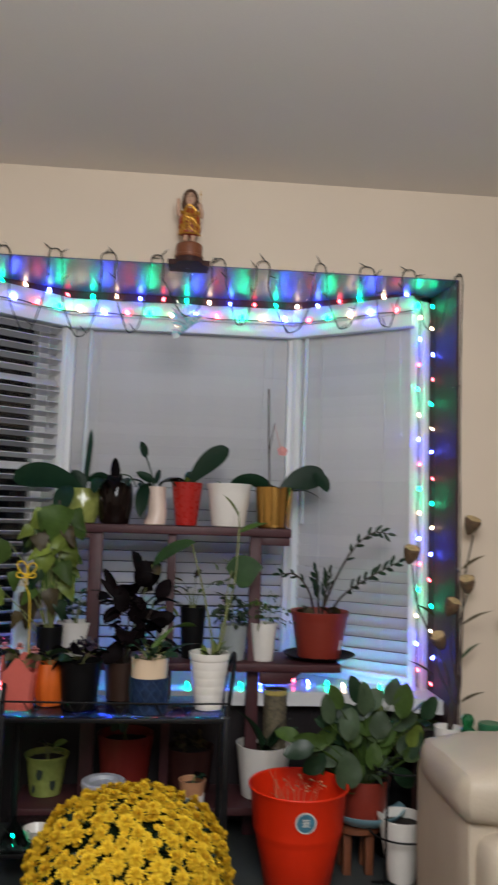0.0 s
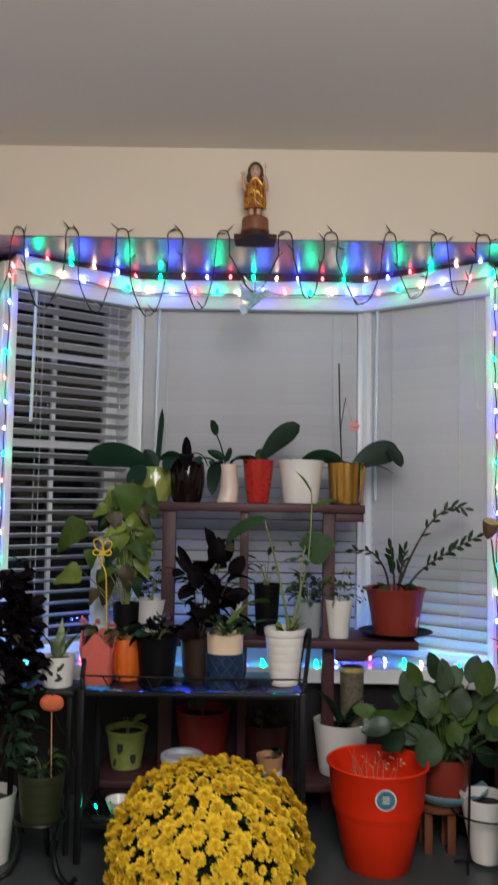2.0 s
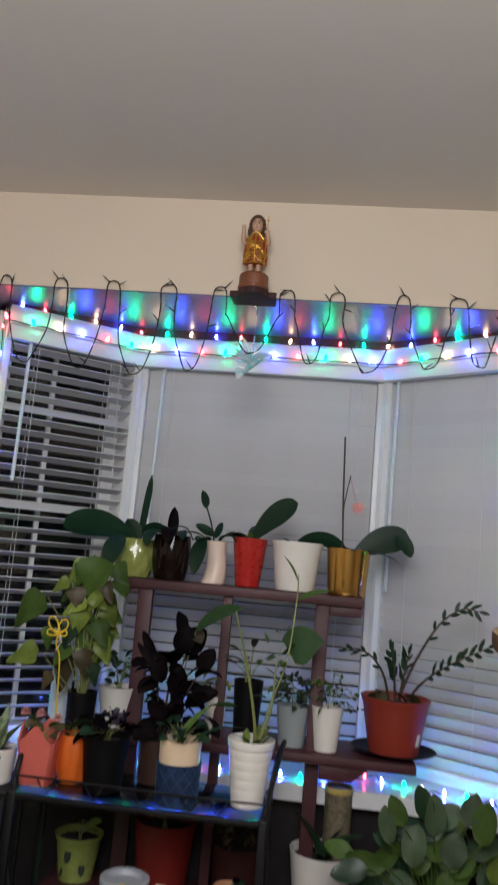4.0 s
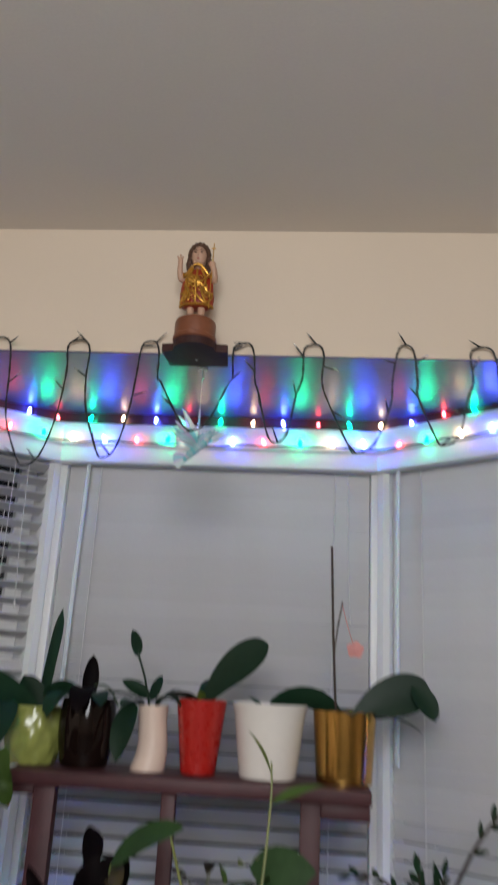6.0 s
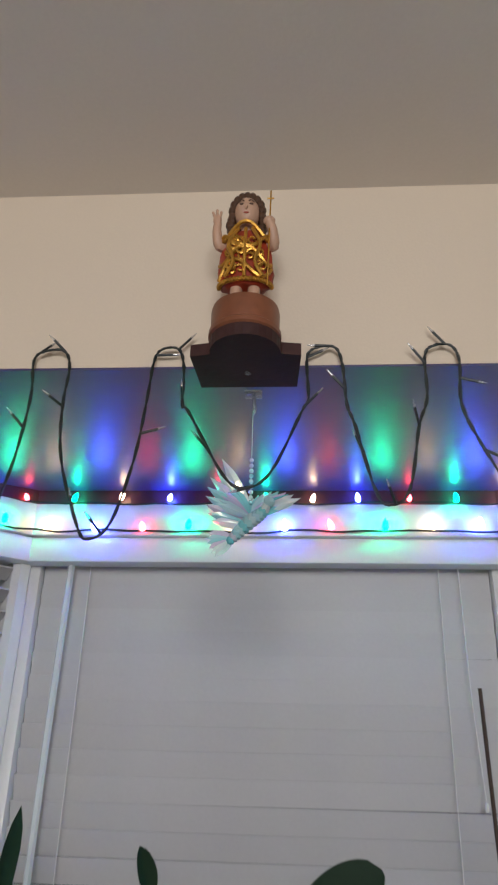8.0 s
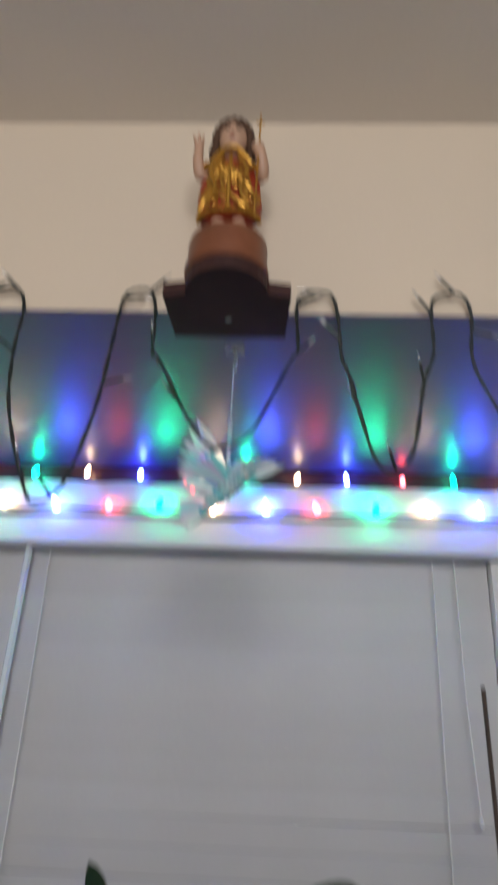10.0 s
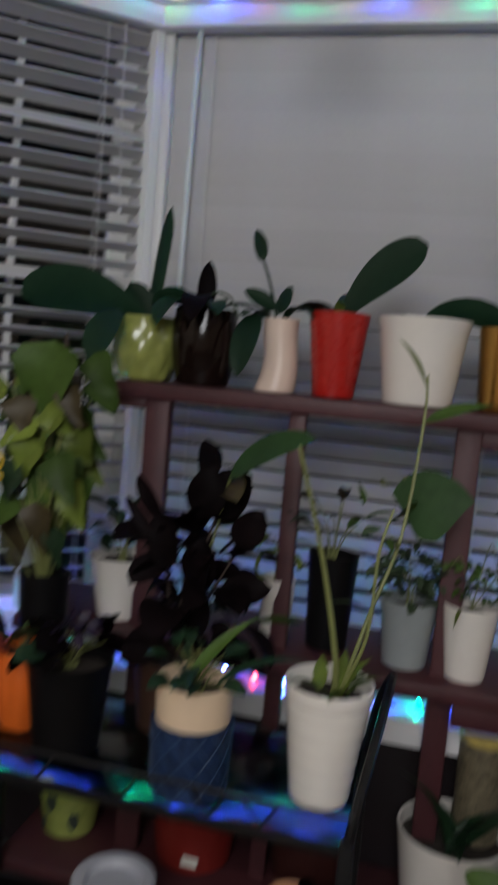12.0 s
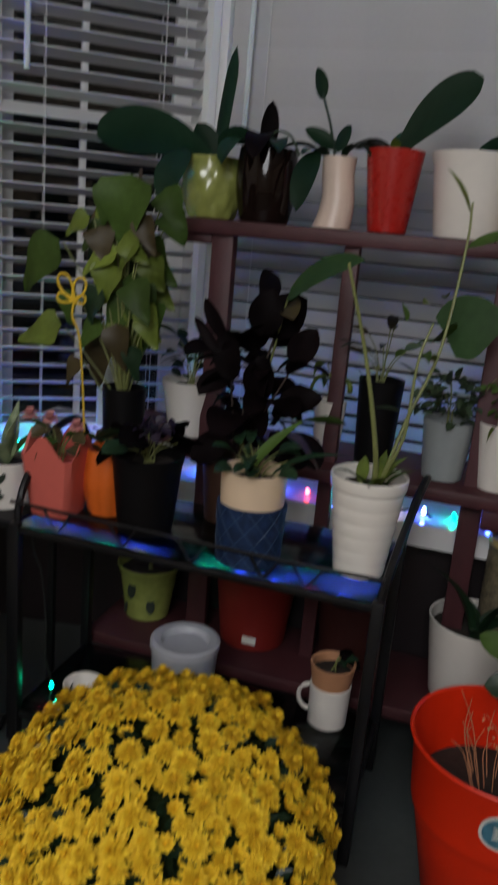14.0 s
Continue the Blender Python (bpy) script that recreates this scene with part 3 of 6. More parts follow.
# ---- statuette and its little shelf ----
bm = bmesh.new()
plan = [(-0.064, 0.022), (0.081, 0.022), (0.088, -0.066), (0.062, -0.070)] + [(0.009 + 0.050 * math.cos(a), -0.072 - 0.050 * math.sin(a)) for a in [math.pi * k / 14 for k in range(15)]] + [(-0.046, -0.070), (-0.070, -0.066)]
a = [bm.verts.new((x, y, 2.068)) for x, y in plan]
b = [bm.verts.new((x, y, 2.0875)) for x, y in plan]
bm.faces.new(a), bm.faces.new(b[::-1])
for k in range(len(plan)):
    bm.faces.new((a[k], a[(k + 1) % len(plan)], b[(k + 1) % len(plan)], b[k]))
bmesh.ops.recalc_face_normals(bm, faces=bm.faces)
shelf = thing("bracket_shelf", (0, 0, 0), "small dark wooden bracket shelf screwed under the lintel", "shelf")
part("board", bm, DARK_WOOD, shelf, smooth=False)
bm = lathe([(0.003, 0), (0.0045, 0.001), (0.0045, 0.003)], 10)
bmesh.ops.transform(bm, matrix=Matrix.Translation((0.009, -0.02, 2.0655)), verts=bm.verts)
part("screw", bm, TIP, shelf, "bright steel screw head")

base = thing("wooden_plinth", (0.008, -0.072, 2.0878), "round turned brown wooden plinth on the bracket shelf", "plinth")
part("plinth", lathe([(0.049, 0.0), (0.052, 0.003), (0.052, 0.010), (0.049, 0.013), (0.0495, 0.044), (0.048, 0.051), (0.041, 0.056)], 40), BROWN_WOOD, base)

# One plain mesh: a robed child figure
bm = bmesh.new()


def blob(c, r, squash, mi, seg=16):
    ball(bm, c, r, seg, squash, mi)


robe = [(0.026, 0.030), (0.034, 0.034), (0.037, 0.055), (0.034, 0.085), (0.031, 0.105), (0.024, 0.122), (0.012, 0.130)]
rings = []
for r, z in robe:
    ring = []
    for k in range(28):
        an = 2 * math.pi * k / 28
        f = 1 + 0.07 * math.sin(7 * an + z * 40) * (1 if z < 0.1 else 0.4)
        ring.append(bm.verts.new((1.16 * r * f * math.cos(an), 0.66 * r * f * math.sin(an), z)))
    rings.append(ring)
for p, q in zip(rings, rings[1:]):
    for k in range(28):
        bm.faces.new((p[k], p[(k + 1) % 28], q[(k + 1) % 28], q[k])).material_index = 0
bm.faces.new(rings[0][::-1])
for x in (-0.014, 0.014):
    tube(bm, [(x, -0.004, 0.0), (x, -0.002, 0.034)], 0.0085, 10, 0.010, mi=1)
    blob((x, -0.010, 0.005), 0.009, (0.9, 1.5, 0.6), 1, 10)
blob((0, -0.008, 0.158), 0.0225, (0.92, 0.95, 1.18), 1)
tube(bm, [(0, -0.002, 0.122), (0, -0.004, 0.142)], 0.0105, 10, mi=1)
blob((0, -0.030, 0.1555), 0.0036, (0.8, 0.9, 1.3), 1, 8)
for sx in (-1, 1):
    blob((sx * 0.0075, -0.0275, 0.162), 0.0026, (1.5, 0.6, 0.7), 2, 8)
    tube(bm, spline([(sx * 0.0035, -0.0290, 0.1665), (sx * 0.008, -0.0285, 0.1685), (sx * 0.0125, -0.0255, 0.1665)], 3), 0.0009, 5, mi=2)
blob((0, -0.0275, 0.1465), 0.0026, (1.7, 0.6, 0.6), 0, 8)
blob((0, 0.006, 0.164), 0.0265, (1.0, 0.86, 1.14), 2)
for k in range(11):
    an = radians(-12 + 204 * k / 10)
    blob((0.0245 * math.cos(an), -0.008 - 0.004 * math.sin(an), 0.160 + 0.0275 * math.sin(an)), 0.0072, (1, 1.1, 1.1), 2, 8)
for sx in (-1, 1):
    for j, zz in enumerate((0.150, 0.141, 0.132)):
        blob((sx * (0.0255 + 0.002 * (j % 2)), -0.004, zz), 0.0078, (1, 1, 1.2), 2, 8)
tube(bm, spline([(-0.030, 0, 0.110), (-0.043, -0.008, 0.102), (-0.047, -0.016, 0.120), (-0.046, -0.018, 0.136)], 4), 0.0095, 10, 0.0065, mi=1)
blob((-0.047, -0.018, 0.141), 0.009, (0.8, 0.6, 1.2), 1, 8)
for k in (-1, 0, 1):
    tube(bm, [(-0.047 + 0.004 * k, -0.018, 0.145), (-0.048 + 0.007 * k, -0.019, 0.159 - 0.004 * abs(k))], 0.0022, 6, mi=1)
tube(bm, spline([(0.030, 0, 0.112), (0.044, -0.008, 0.100), (0.042, -0.020, 0.118), (0.038, -0.022, 0.130)], 4), 0.0095, 10, 0.0075, mi=1)
blob((0.037, -0.022, 0.134), 0.010, (1, 0.8, 0.8), 1, 8)
tube(bm, [(0.036, -0.026, 0.020), (0.039, -0.026, 0.186)], 0.0013, 6, mi=3)
tube(bm, [(0.033, -0.026, 0.172), (0.0445, -0.026, 0.172)], 0.0013, 6, mi=3)
gild = random.Random(8)
for loop_z, rad, ph in ((0.118, 0.018, 0.0), (0.098, 0.022, 1.0), (0.075, 0.026, 2.1), (0.052, 0.028, 0.4)):
    pts = []
    for k in range(15):
        an = radians(-165 + 150 * k / 14)
        rr = 0.035 - 0.06 * max(0, loop_z - 0.1)
        pts.append((1.2 * rr * math.cos(an), 0.72 * rr * math.sin(an) - 0.002, loop_z + 0.014 * math.sin(3 * an + ph * 3)))
    tube(bm, pts, 0.0032, 6, mi=3)
for x in (-0.022, 0.0, 0.020):
    tube(bm, spline([(x * 0.5, -0.022, 0.122), (x * 1.2, -0.028, 0.09), (x * 0.8, -0.029, 0.06), (x * 1.4, -0.026, 0.036)], 4), 0.0030, 6, mi=3)
for k in range(22):
    an = radians(180 + 180 * k / 21)
    blob((0.041 * math.cos(an), 0.024 * math.sin(an), 0.034), 0.0045, (1, 1, 0.8), 3, 6)
bmesh.ops.scale(bm, vec=(0.94, 0.96, 1.07), verts=bm.verts)
for k in range(26):
    cx, cz = gild.uniform(-0.026, 0.026), gild.uniform(0.045, 0.108)
    tube(bm, [(cx + (0.003 + 0.0007 * j) * math.cos(0.75 * j + k), -0.0265 + 9 * cx * cx, cz + (0.003 + 0.0007 * j) * math.sin(0.75 * j + k)) for j in range(9)], 0.0019, 5, mi=3)
fig = part("statuette", bm, [ROBE, SKIN, HAIR, GOLDTRIM])
fig.location = (0.006, -0.074, 2.1438)
tagged(fig, "small painted statuette in a red and gilt robe", "statuette")

# ---- crystal bird hung from the soffit ----
bird = thing("crystal_bird", (0.0115, 0.075, 1.89), "iridescent clear crystal hummingbird ornament hanging on beads", "ornament")
bm = bmesh.new()
body = spline([(-0.030, 0, -0.052), (-0.016, 0, -0.036), (0.004, -0.002, -0.018), (0.020, -0.004, -0.006), (0.028, -0.006, 0.006)], 3)
for i, p in enumerate(body):
    ball(bm, p, 0.006 + 0.0065 * math.sin(math.pi * min(1, (i + 1) / len(body))), 7)
ball(bm, (0.031, -0.007, 0.012), 0.0095, 8)
part("body", bm, CRYSTAL, bird, smooth=False)
bm = bmesh.new()
tube(bm, [(0.036, -0.009, 0.014), (0.062, -0.018, 0.020)], 0.0026, 6, 0.0006)
part("beak", bm, CRYSTAL, bird, smooth=False)
# each wing: long flight feathers fanned from the shoulder, short ones over them
for az, el0, step, full in ((176, 66, 8.5, 0.118), (6, 22, 9.0, 0.088)):
    bm = bmesh.new()
    for k in range(8):
        leaf_bm((0.002, 0.004 * k / 8, -0.012 - 0.002 * k), az + 2 * k, el0 - (step * k if az > 90 else -step * k), full * (1 - 0.065 * k), 0.019, "oval", 0.12 if az > 90 else -0.1, 0.45, 80, bm=bm, rows=4)
    for k in range(6):
        leaf_bm((0.002, -0.004, -0.014), az + 3 * k, el0 - (step * k if az > 90 else -step * k) - 3, full * 0.52, 0.015, "oval", 0.1, 0.5, 80, bm=bm, rows=3)
    part("wing", bm, CRYSTAL, bird, smooth=False)
bm = bmesh.new()
for k in range(6):
    leaf_bm((-0.026, 0, -0.048), 180, -46 + 12 * k, 0.042, 0.016, "oval", 0.1, 0.3, 80, bm=bm, rows=4)
part("tail", bm, CRYSTAL, bird, smooth=False)
bm = bmesh.new()
for k in range(9):
    ball(bm, (0.0, 0, 0.012 + k * 0.0095), 0.0042, 8)
tube(bm, [(0, 0, 0.09), (0, 0, 0.214)], 0.0007, 5)
part("bead_hanger", bm, CRYSTAL, bird)
bm = bmesh.new()
tube(bm, spline([(0, 0, 0.176), (0.003, -0.003, 0.183), (0.002, -0.002, 0.196), (0, 0, 0.214)], 3), 0.0034, 6)
box(bm, (-0.015, -0.010, 0.2105), (0.015, 0.010, 0.2190), 0.002)
part("hook", bm, TIP, bird, "clear adhesive ceiling hook")
bird.scale = (0.91, 0.91, 0.91)

# ---- maroon plant stand ----
stand = thing("plant_stand", (0, 0, 0), "tall maroon stained wooden plant stand with plank shelves", "plant stand")
part("shelf", new_box((-0.408, 0.185, 1.066), (0.455, 0.425, 1.099), 0.004), MAROON_WOOD, stand)
part("shelf", new_box((-0.58, 0.14, 0.552), (0.655, 0.42, 0.582), 0.004), MAROON_WOOD, stand)
part("shelf", new_box((-0.56, 0.08, 0.045), (0.60, 0.338, 0.075), 0.004), MAROON_WOOD, stand)
for lo, hi in (((-0.336, 0.20, FZ), (-0.284, 0.232, 1.066)), ((0.293, 0.20, FZ), (0.340, 0.232, 1.066)), ((-0.032, 0.205, FZ), (0.002, 0.232, 1.066))):
    part("post", new_box(lo, hi, 0.003), MAROON_WOOD, stand)
part("bracket", new_box((0.34, 0.20, 1.032), (0.452, 0.225, 1.066), 0.003), MAROON_WOOD, stand)
part("bracket", new_box((-0.405, 0.20, 1.045), (-0.336, 0.225, 1.066), 0.003), MAROON_WOOD, stand)
bm = new_box((0.34, 0.150, 0.505), (0.50, 0.175, 0.552), 0.003)
for v in bm.verts:
    if v.co.x > 0.42 and v.co.z < 0.53:
        v.co.x -= 0.05
part("bracket", bm, MAROON_WOOD, stand)

# ---- black metal and glass shelf ----
rack = thing("glass_shelf_rack", (0, 0, 0), "low black metal rack with glass shelves and hooped ends", "rack")
GZ, GX0, GX1, GY0, GY1 = 0.484, -0.545, 0.195, -0.255, 0.055
part("glass_shelf", new_box((GX0 + 0.01, GY0 + 0.008, GZ - 0.007), (GX1 - 0.01, GY1 - 0.008, GZ - 0.001), 0.001), SHELFGLASS, rack)
part("glass_shelf", new_box((GX0 + 0.01, GY0 + 0.008, 0.058), (GX1 - 0.01, GY1 - 0.008, 0.064), 0.001), SHELFGLASS, rack)
for z in (GZ - 0.014, 0.050):
    bm = bmesh.new()
    box(bm, (GX0, GY0, z - 0.008), (GX1, GY0 + 0.012, z + 0.006), 0.002)
    box(bm, (GX0, GY1 - 0.012, z - 0.008), (GX1, GY1, z + 0.006), 0.002)
    box(bm, (GX0, GY0 + 0.012, z - 0.008), (GX0 + 0.012, GY1 - 0.012, z + 0.006), 0.002)
    box(bm, (GX1 - 0.012, GY0 + 0.012, z - 0.008), (GX1, GY1 - 0.012, z + 0.006), 0.002)
    part("shelf_frame", bm, BLACK, rack)
for x in (GX0 + 0.006, GX1 - 0.006):
    for y in (GY0 + 0.006, GY1 - 0.006):
        bm = bmesh.new()
        box(bm, (x - 0.011, y - 0.011, FZ), (x + 0.011, y + 0.011, GZ), 0.003)
        part("leg", bm, BLACK, rack)
    lean = 0.035 if x > 0 else -0.01
    bm = bmesh.new()
    tube(bm, spline([(x, GY0 + 0.01, GZ - 0.02), (x + lean * 0.3, GY0 + 0.03, 0.54), (x + lean * 0.8, GY0 + 0.12, 0.625), (x + lean, GY0 + 0.20, 0.648), (x + lean, GY1 - 0.05, 0.64), (x + lean * 0.5, GY1 - 0.012, 0.58), (x, GY1 - 0.01, GZ - 0.02)], 6), 0.008, 8)
    part("hoop", bm, BLACK, rack)
bm = bmesh.new()
tube(bm, spline([(GX0, GY0 - 0.004, 0.530), (-0.35, GY0 - 0.005, 0.528), (0.0, GY0 - 0.005, 0.526), (GX1, GY0 - 0.004, 0.528)], 6), 0.0035, 6)
part("guard_rail", bm, BLACK, rack)
for x in (-0.44, -0.30, -0.16, -0.02, 0.06):
    bm = bmesh.new()
    tube(bm, spline([(x - 0.03, GY0 - 0.004, 0.528), (x - 0.012, GY0 - 0.004, 0.500), (x, GY0 - 0.004, 0.487), (x + 0.012, GY0 - 0.004, 0.500), (x + 0.03, GY0 - 0.004, 0.528)], 5), 0.0025, 6)
    part("scroll", bm, BLACK, rack)


# ---- plants on the top shelf ----
TOP = 1.0995
rp = random.Random(21)


def plant(name, x, y, z, label, category="potted plant", group=""):
    return thing(name, (x, y, z), label, category, group)


def stem(parent, pts, r=0.003, r2=None, material=None, name="stem"):
    bm = bmesh.new()
    tube(bm, spline(pts, 5), r, 7, r2)
    return part(name, bm, material or STEM, parent)


p = plant("orchid", -0.385, 0.31, TOP, "orchid with broad dark leaves in a wavy lime-green pot", group="orchids on the top shelf")
pot(p, 0.058, 0.050, 0.14, P_GREEN, warp=lambda a, r, z: ((r + 0.016 * math.sin(math.pi * min(1, z / 0.14)) ** 0.8 + 0.0055 * abs(math.sin(4.5 * a + 32 * z) * math.sin(4.5 * a - 32 * z))) * math.cos(a), (r + 0.016 * math.sin(math.pi * min(1, z / 0.14)) ** 0.8 + 0.0055 * abs(math.sin(4.5 * a + 32 * z) * math.sin(4.5 * a - 32 * z))) * math.sin(a), z), seg=72)
leaf(p, (0.0, -0.01, 0.125), 198, 36, 0.285, 0.112, "paddle", 1.05, LEAF_O, 0.15, 62)
leaf(p, (0.005, 0.0, 0.125), 75, 82, 0.270, 0.034, "strap", 0.12, LEAF_O, 0.3, 70)
leaf(p, (-0.050, -0.055, 0.150), 262, -35, 0.155, 0.080, "oval", 0.75, LEAF_O, 0.15)
leaf(p, (-0.005, -0.01, 0.12), 185, 75, 0.10, 0.075, "oval", 0.3, LEAF_O, 0.15, 80)

p = plant("orchid", -0.252, 0.31, TOP, "orchid with drooping dark leaves in a glossy brown pot", group="orchids on the top shelf")
pot(p, 0.066, 0.056, 0.165, P_DARK, warp=lambda a, r, z: ((r + 0.010 * math.sin(math.pi * min(1, z / 0.165))) * math.cos(a), (r + 0.010 * math.sin(math.pi * min(1, z / 0.165))) * math.sin(a), z))
leaf(p, (-0.03, -0.03, 0.175), 240, 10, 0.12, 0.065, "oval", 1.7, LEAF_O)
leaf(p, (-0.02, -0.02, 0.165), 196, 40, 0.105, 0.05, "oval", 1.6, LEAF_O, 0.2, 45)
leaf(p, (0.0, -0.03, 0.185), 272, 15, 0.12, 0.06, "oval", 1.8, LEAF_B)
leaf(p, (0, -0.01, 0.155), 300, 45, 0.13, 0.055, "oval", 1.9, LEAF_O)
leaf(p, (-0.005, 0.0, 0.150), 100, 82, 0.125, 0.042, "oval", 0.2, LEAF_B, 0.25, 10)
leaf(p, (0.01, 0.01, 0.155), 20, 40, 0.12, 0.05, "oval", 1.4, LEAF_O)
stem(p, [(0, -0.02, 0.15), (0.02, -0.04, 0.195), (0.06, -0.05, 0.19), (0.085, -0.045, 0.15)], 0.0028, material=LEAF_G, name="air_root")

p = plant("orchid", -0.084, 0.31, TOP, "small orchid in a twisted cream-pink vase", group="orchids on the top shelf")
pot(p, 0.038, 0.044, 0.156, P_PINK, warp=lambda a, r, z: (r * (1 - 0.10 * math.sin(3.1 * z / 0.156)) * math.cos(a) + 0.012 * (z / 0.156) - 0.007 + 0.006 * math.sin(5 * z / 0.156), r * (1 - 0.10 * math.sin(3.1 * z / 0.156)) * math.sin(a), z), soil=0.92)
leaf(p, (-0.048, -0.035, 0.165), 262, -40, 0.165, 0.058, "oval", 0.7, LEAF_O, 0.15)
leaf(p, (-0.03, -0.01, 0.15), 235, 40, 0.08, 0.05, "oval", 1.6, LEAF_O, 0.2)
stem(p, [(-0.01, 0, 0.14), (-0.030, -0.005, 0.22), (-0.055, -0.005, 0.285)], 0.003, material=LEAF_O)
leaf(p, (-0.052, -0.005, 0.272), 160, 72, 0.072, 0.038, "oval", 0.1, LEAF_O, 0.2, 80)
leaf(p, (-0.012, 0.0, 0.175), 182, 28, 0.085, 0.036, "oval", 0.1, LEAF_O, 0.2, 75)
leaf(p, (-0.012, 0.0, 0.165), 60, 65, 0.075, 0.03, "oval", 0.3, LEAF_O, 0.2, 70)
leaf(p, (0.005, -0.01, 0.15), 330, 60, 0.10, 0.034, "oval", 2.2, LEAF_O, 0.2)
leaf(p, (0.01, 0.0, 0.15), 20, 70, 0.08, 0.028, "strap", 1.2, LEAF_O, 0.2)

p = plant("orchid", 0.037, 0.31, TOP, "orchid with one large paddle leaf in a red pot", group="orchids on the top shelf")
pot(p, 0.064, 0.043, 0.176, P_RED, rim=0.0, bands=0)
leaf(p, (0.005, -0.01, 0.165), 348, 58, 0.225, 0.088, "paddle", 0.55, LEAF_O, 0.12, 78)
leaf(p, (-0.005, -0.01, 0.165), 205, 45, 0.10, 0.042, "oval", 1.5, LEAF_O)
leaf(p, (-0.01, 0.0, 0.165), 170, 30, 0.09, 0.04, "oval", 0.9, LEAF_O, 0.2, 20)
leaf(p, (0.0, 0.01, 0.165), 80, 60, 0.10, 0.036, "oval", 0.8, LEAF_O)
leaf(p, (0.0, 0.0, 0.165), 265, 65, 0.05, 0.025, "lance", 0.8, LEAF_Y)

p = plant("orchid", 0.210, 0.31, TOP, "sparse orchid in a large plain white pot", group="orchids on the top shelf")
pot(p, 0.092, 0.070, 0.176, P_WHITE, rim=0.003)
leaf(p, (-0.02, 0.0, 0.155), 150, 55, 0.06, 0.03, "oval", 0.8, LEAF_D)
leaf(p, (0.02, 0.02, 0.155), 40, 70, 0.05, 0.012, "strap", 0.3, LEAF_M)

p = plant("orchid", 0.397, 0.31, TOP, "orchid with pink bloom and stake in a gold pot", group="orchids on the top shelf")
pot(p, 0.079, 0.068, 0.168, P_GOLD, seg=56)
leaf(p, (0.02, 0.0, 0.145), 4, 42, 0.215, 0.104, "paddle", 0.75, LEAF_O, 0.12, 74)
leaf(p, (0.165, -0.01, 0.235), 355, -40, 0.10, 0.055, "oval", 0.6, LEAF_O, 0.15, 70)
leaf(p, (-0.01, -0.01, 0.15), 188, 42, 0.205, 0.062, "oval", 1.5, LEAF_O, 0.2, 55)
leaf(p, (-0.005, 0.0, 0.15), 160, 50, 0.12, 0.055, "oval", 0.9, LEAF_O)
leaf(p, (0.03, -0.01, 0.14), 350, 25, 0.17, 0.048, "oval", 1.2, LEAF_O, 0.2)
leaf(p, (0.0, -0.02, 0.15), 280, 40, 0.08, 0.06, "oval", 1.3, LEAF_O)
bm = bmesh.new()
tube(bm, [(-0.020, -0.02, 0.10), (-0.034, -0.045, 0.35), (-0.042, -0.065, 0.568)], 0.0032, 6)
part("stake", bm, TWIG, p, "thin dark plant stake")
stem(p, [(-0.02, -0.02, 0.12), (-0.030, -0.04, 0.28), (-0.024, -0.05, 0.36), (-0.012, -0.055, 0.43)], 0.002, material=TWIG)
stem(p, [(-0.012, -0.055, 0.42), (0.0, -0.058, 0.375), (0.014, -0.062, 0.33)], 0.0012, material=PINKF)
bm = bmesh.new()
for k in range(5):
    leaf_bm((0, 0, 0), -60 + 72 * k, 25, 0.024, 0.024, "oval", 0.6, 0.2, bm=bm, rows=5)
bmesh.ops.transform(bm, matrix=Matrix.Translation((0.020, -0.066, 0.312)) @ Matrix.Rotation(radians(72), 4, "X"), verts=bm.verts)
part("flower", bm, PINKF, p, "faded pink orchid bloom")

# ---- plants on the middle plank ----
MID = 0.5825


def tuft(parent, n, spread, height, size, materials, shape="oval", z0=0.0, seed=1, droop=1.0, name="leaf", lift=(25, 75), aspect=0.5, stems=True):
    """n leaves on thin stems about a crown."""
    r = random.Random(seed)
    for k in range(n):
        az, q = r.uniform(0, 360), r.uniform(0.25, 1.0)
        el = r.uniform(*lift)
        h = height * r.uniform(0.35, 1.0)
        top = Vector((math.cos(radians(az)) * spread * q * 0.7, math.sin(radians(az)) * spread * q * 0.7, z0 + h))
        if stems:
            stem(parent, [(r.uniform(-0.01, 0.01), r.uniform(-0.01, 0.01), z0 - 0.01), (top.x * 0.4, top.y * 0.4, z0 + h * 0.6), tuple(top)], 0.0016, 0.0011)
        s = size * r.uniform(0.7, 1.15)
        leaf(parent, tuple(top), az + r.uniform(-40, 40), el - 30, s, s * aspect, shape, droop * r.uniform(0.6, 1.2), r.choice(materials), 0.25, r.uniform(-50, 50), name=name)


def fuzz(parent, n, centre, radii, size, material, seed=1, aspect=0.5, shape="oval", name="foliage", rows=4):
    """Many small leaves in one mesh, within an uneven ellipsoid."""
    r = random.Random(seed)
    bm = bmesh.new()
    for k in range(n):
        while True:
            v = Vector((r.uniform(-1, 1), r.uniform(-1, 1), r.uniform(-1, 1)))
            if v.length <= 1 and v.length > r.uniform(0, 0.8):
                break
        c = [centre[i] + radii[i] * v[i] * (0.8 + 0.4 * noise.noise(v * 2 + Vector((seed, 0, 0)))) for i in range(3)]
        s = size * r.uniform(0.6, 1.25)
        leaf_bm(c, math.degrees(math.atan2(v.y, v.x)) + r.uniform(-50, 50), r.uniform(-30, 60), s, s * aspect, shape, r.uniform(0.2, 1.3), 0.3, r.uniform(-60, 60), bm=bm, rows=rows)
    return part(name, bm, material, parent)


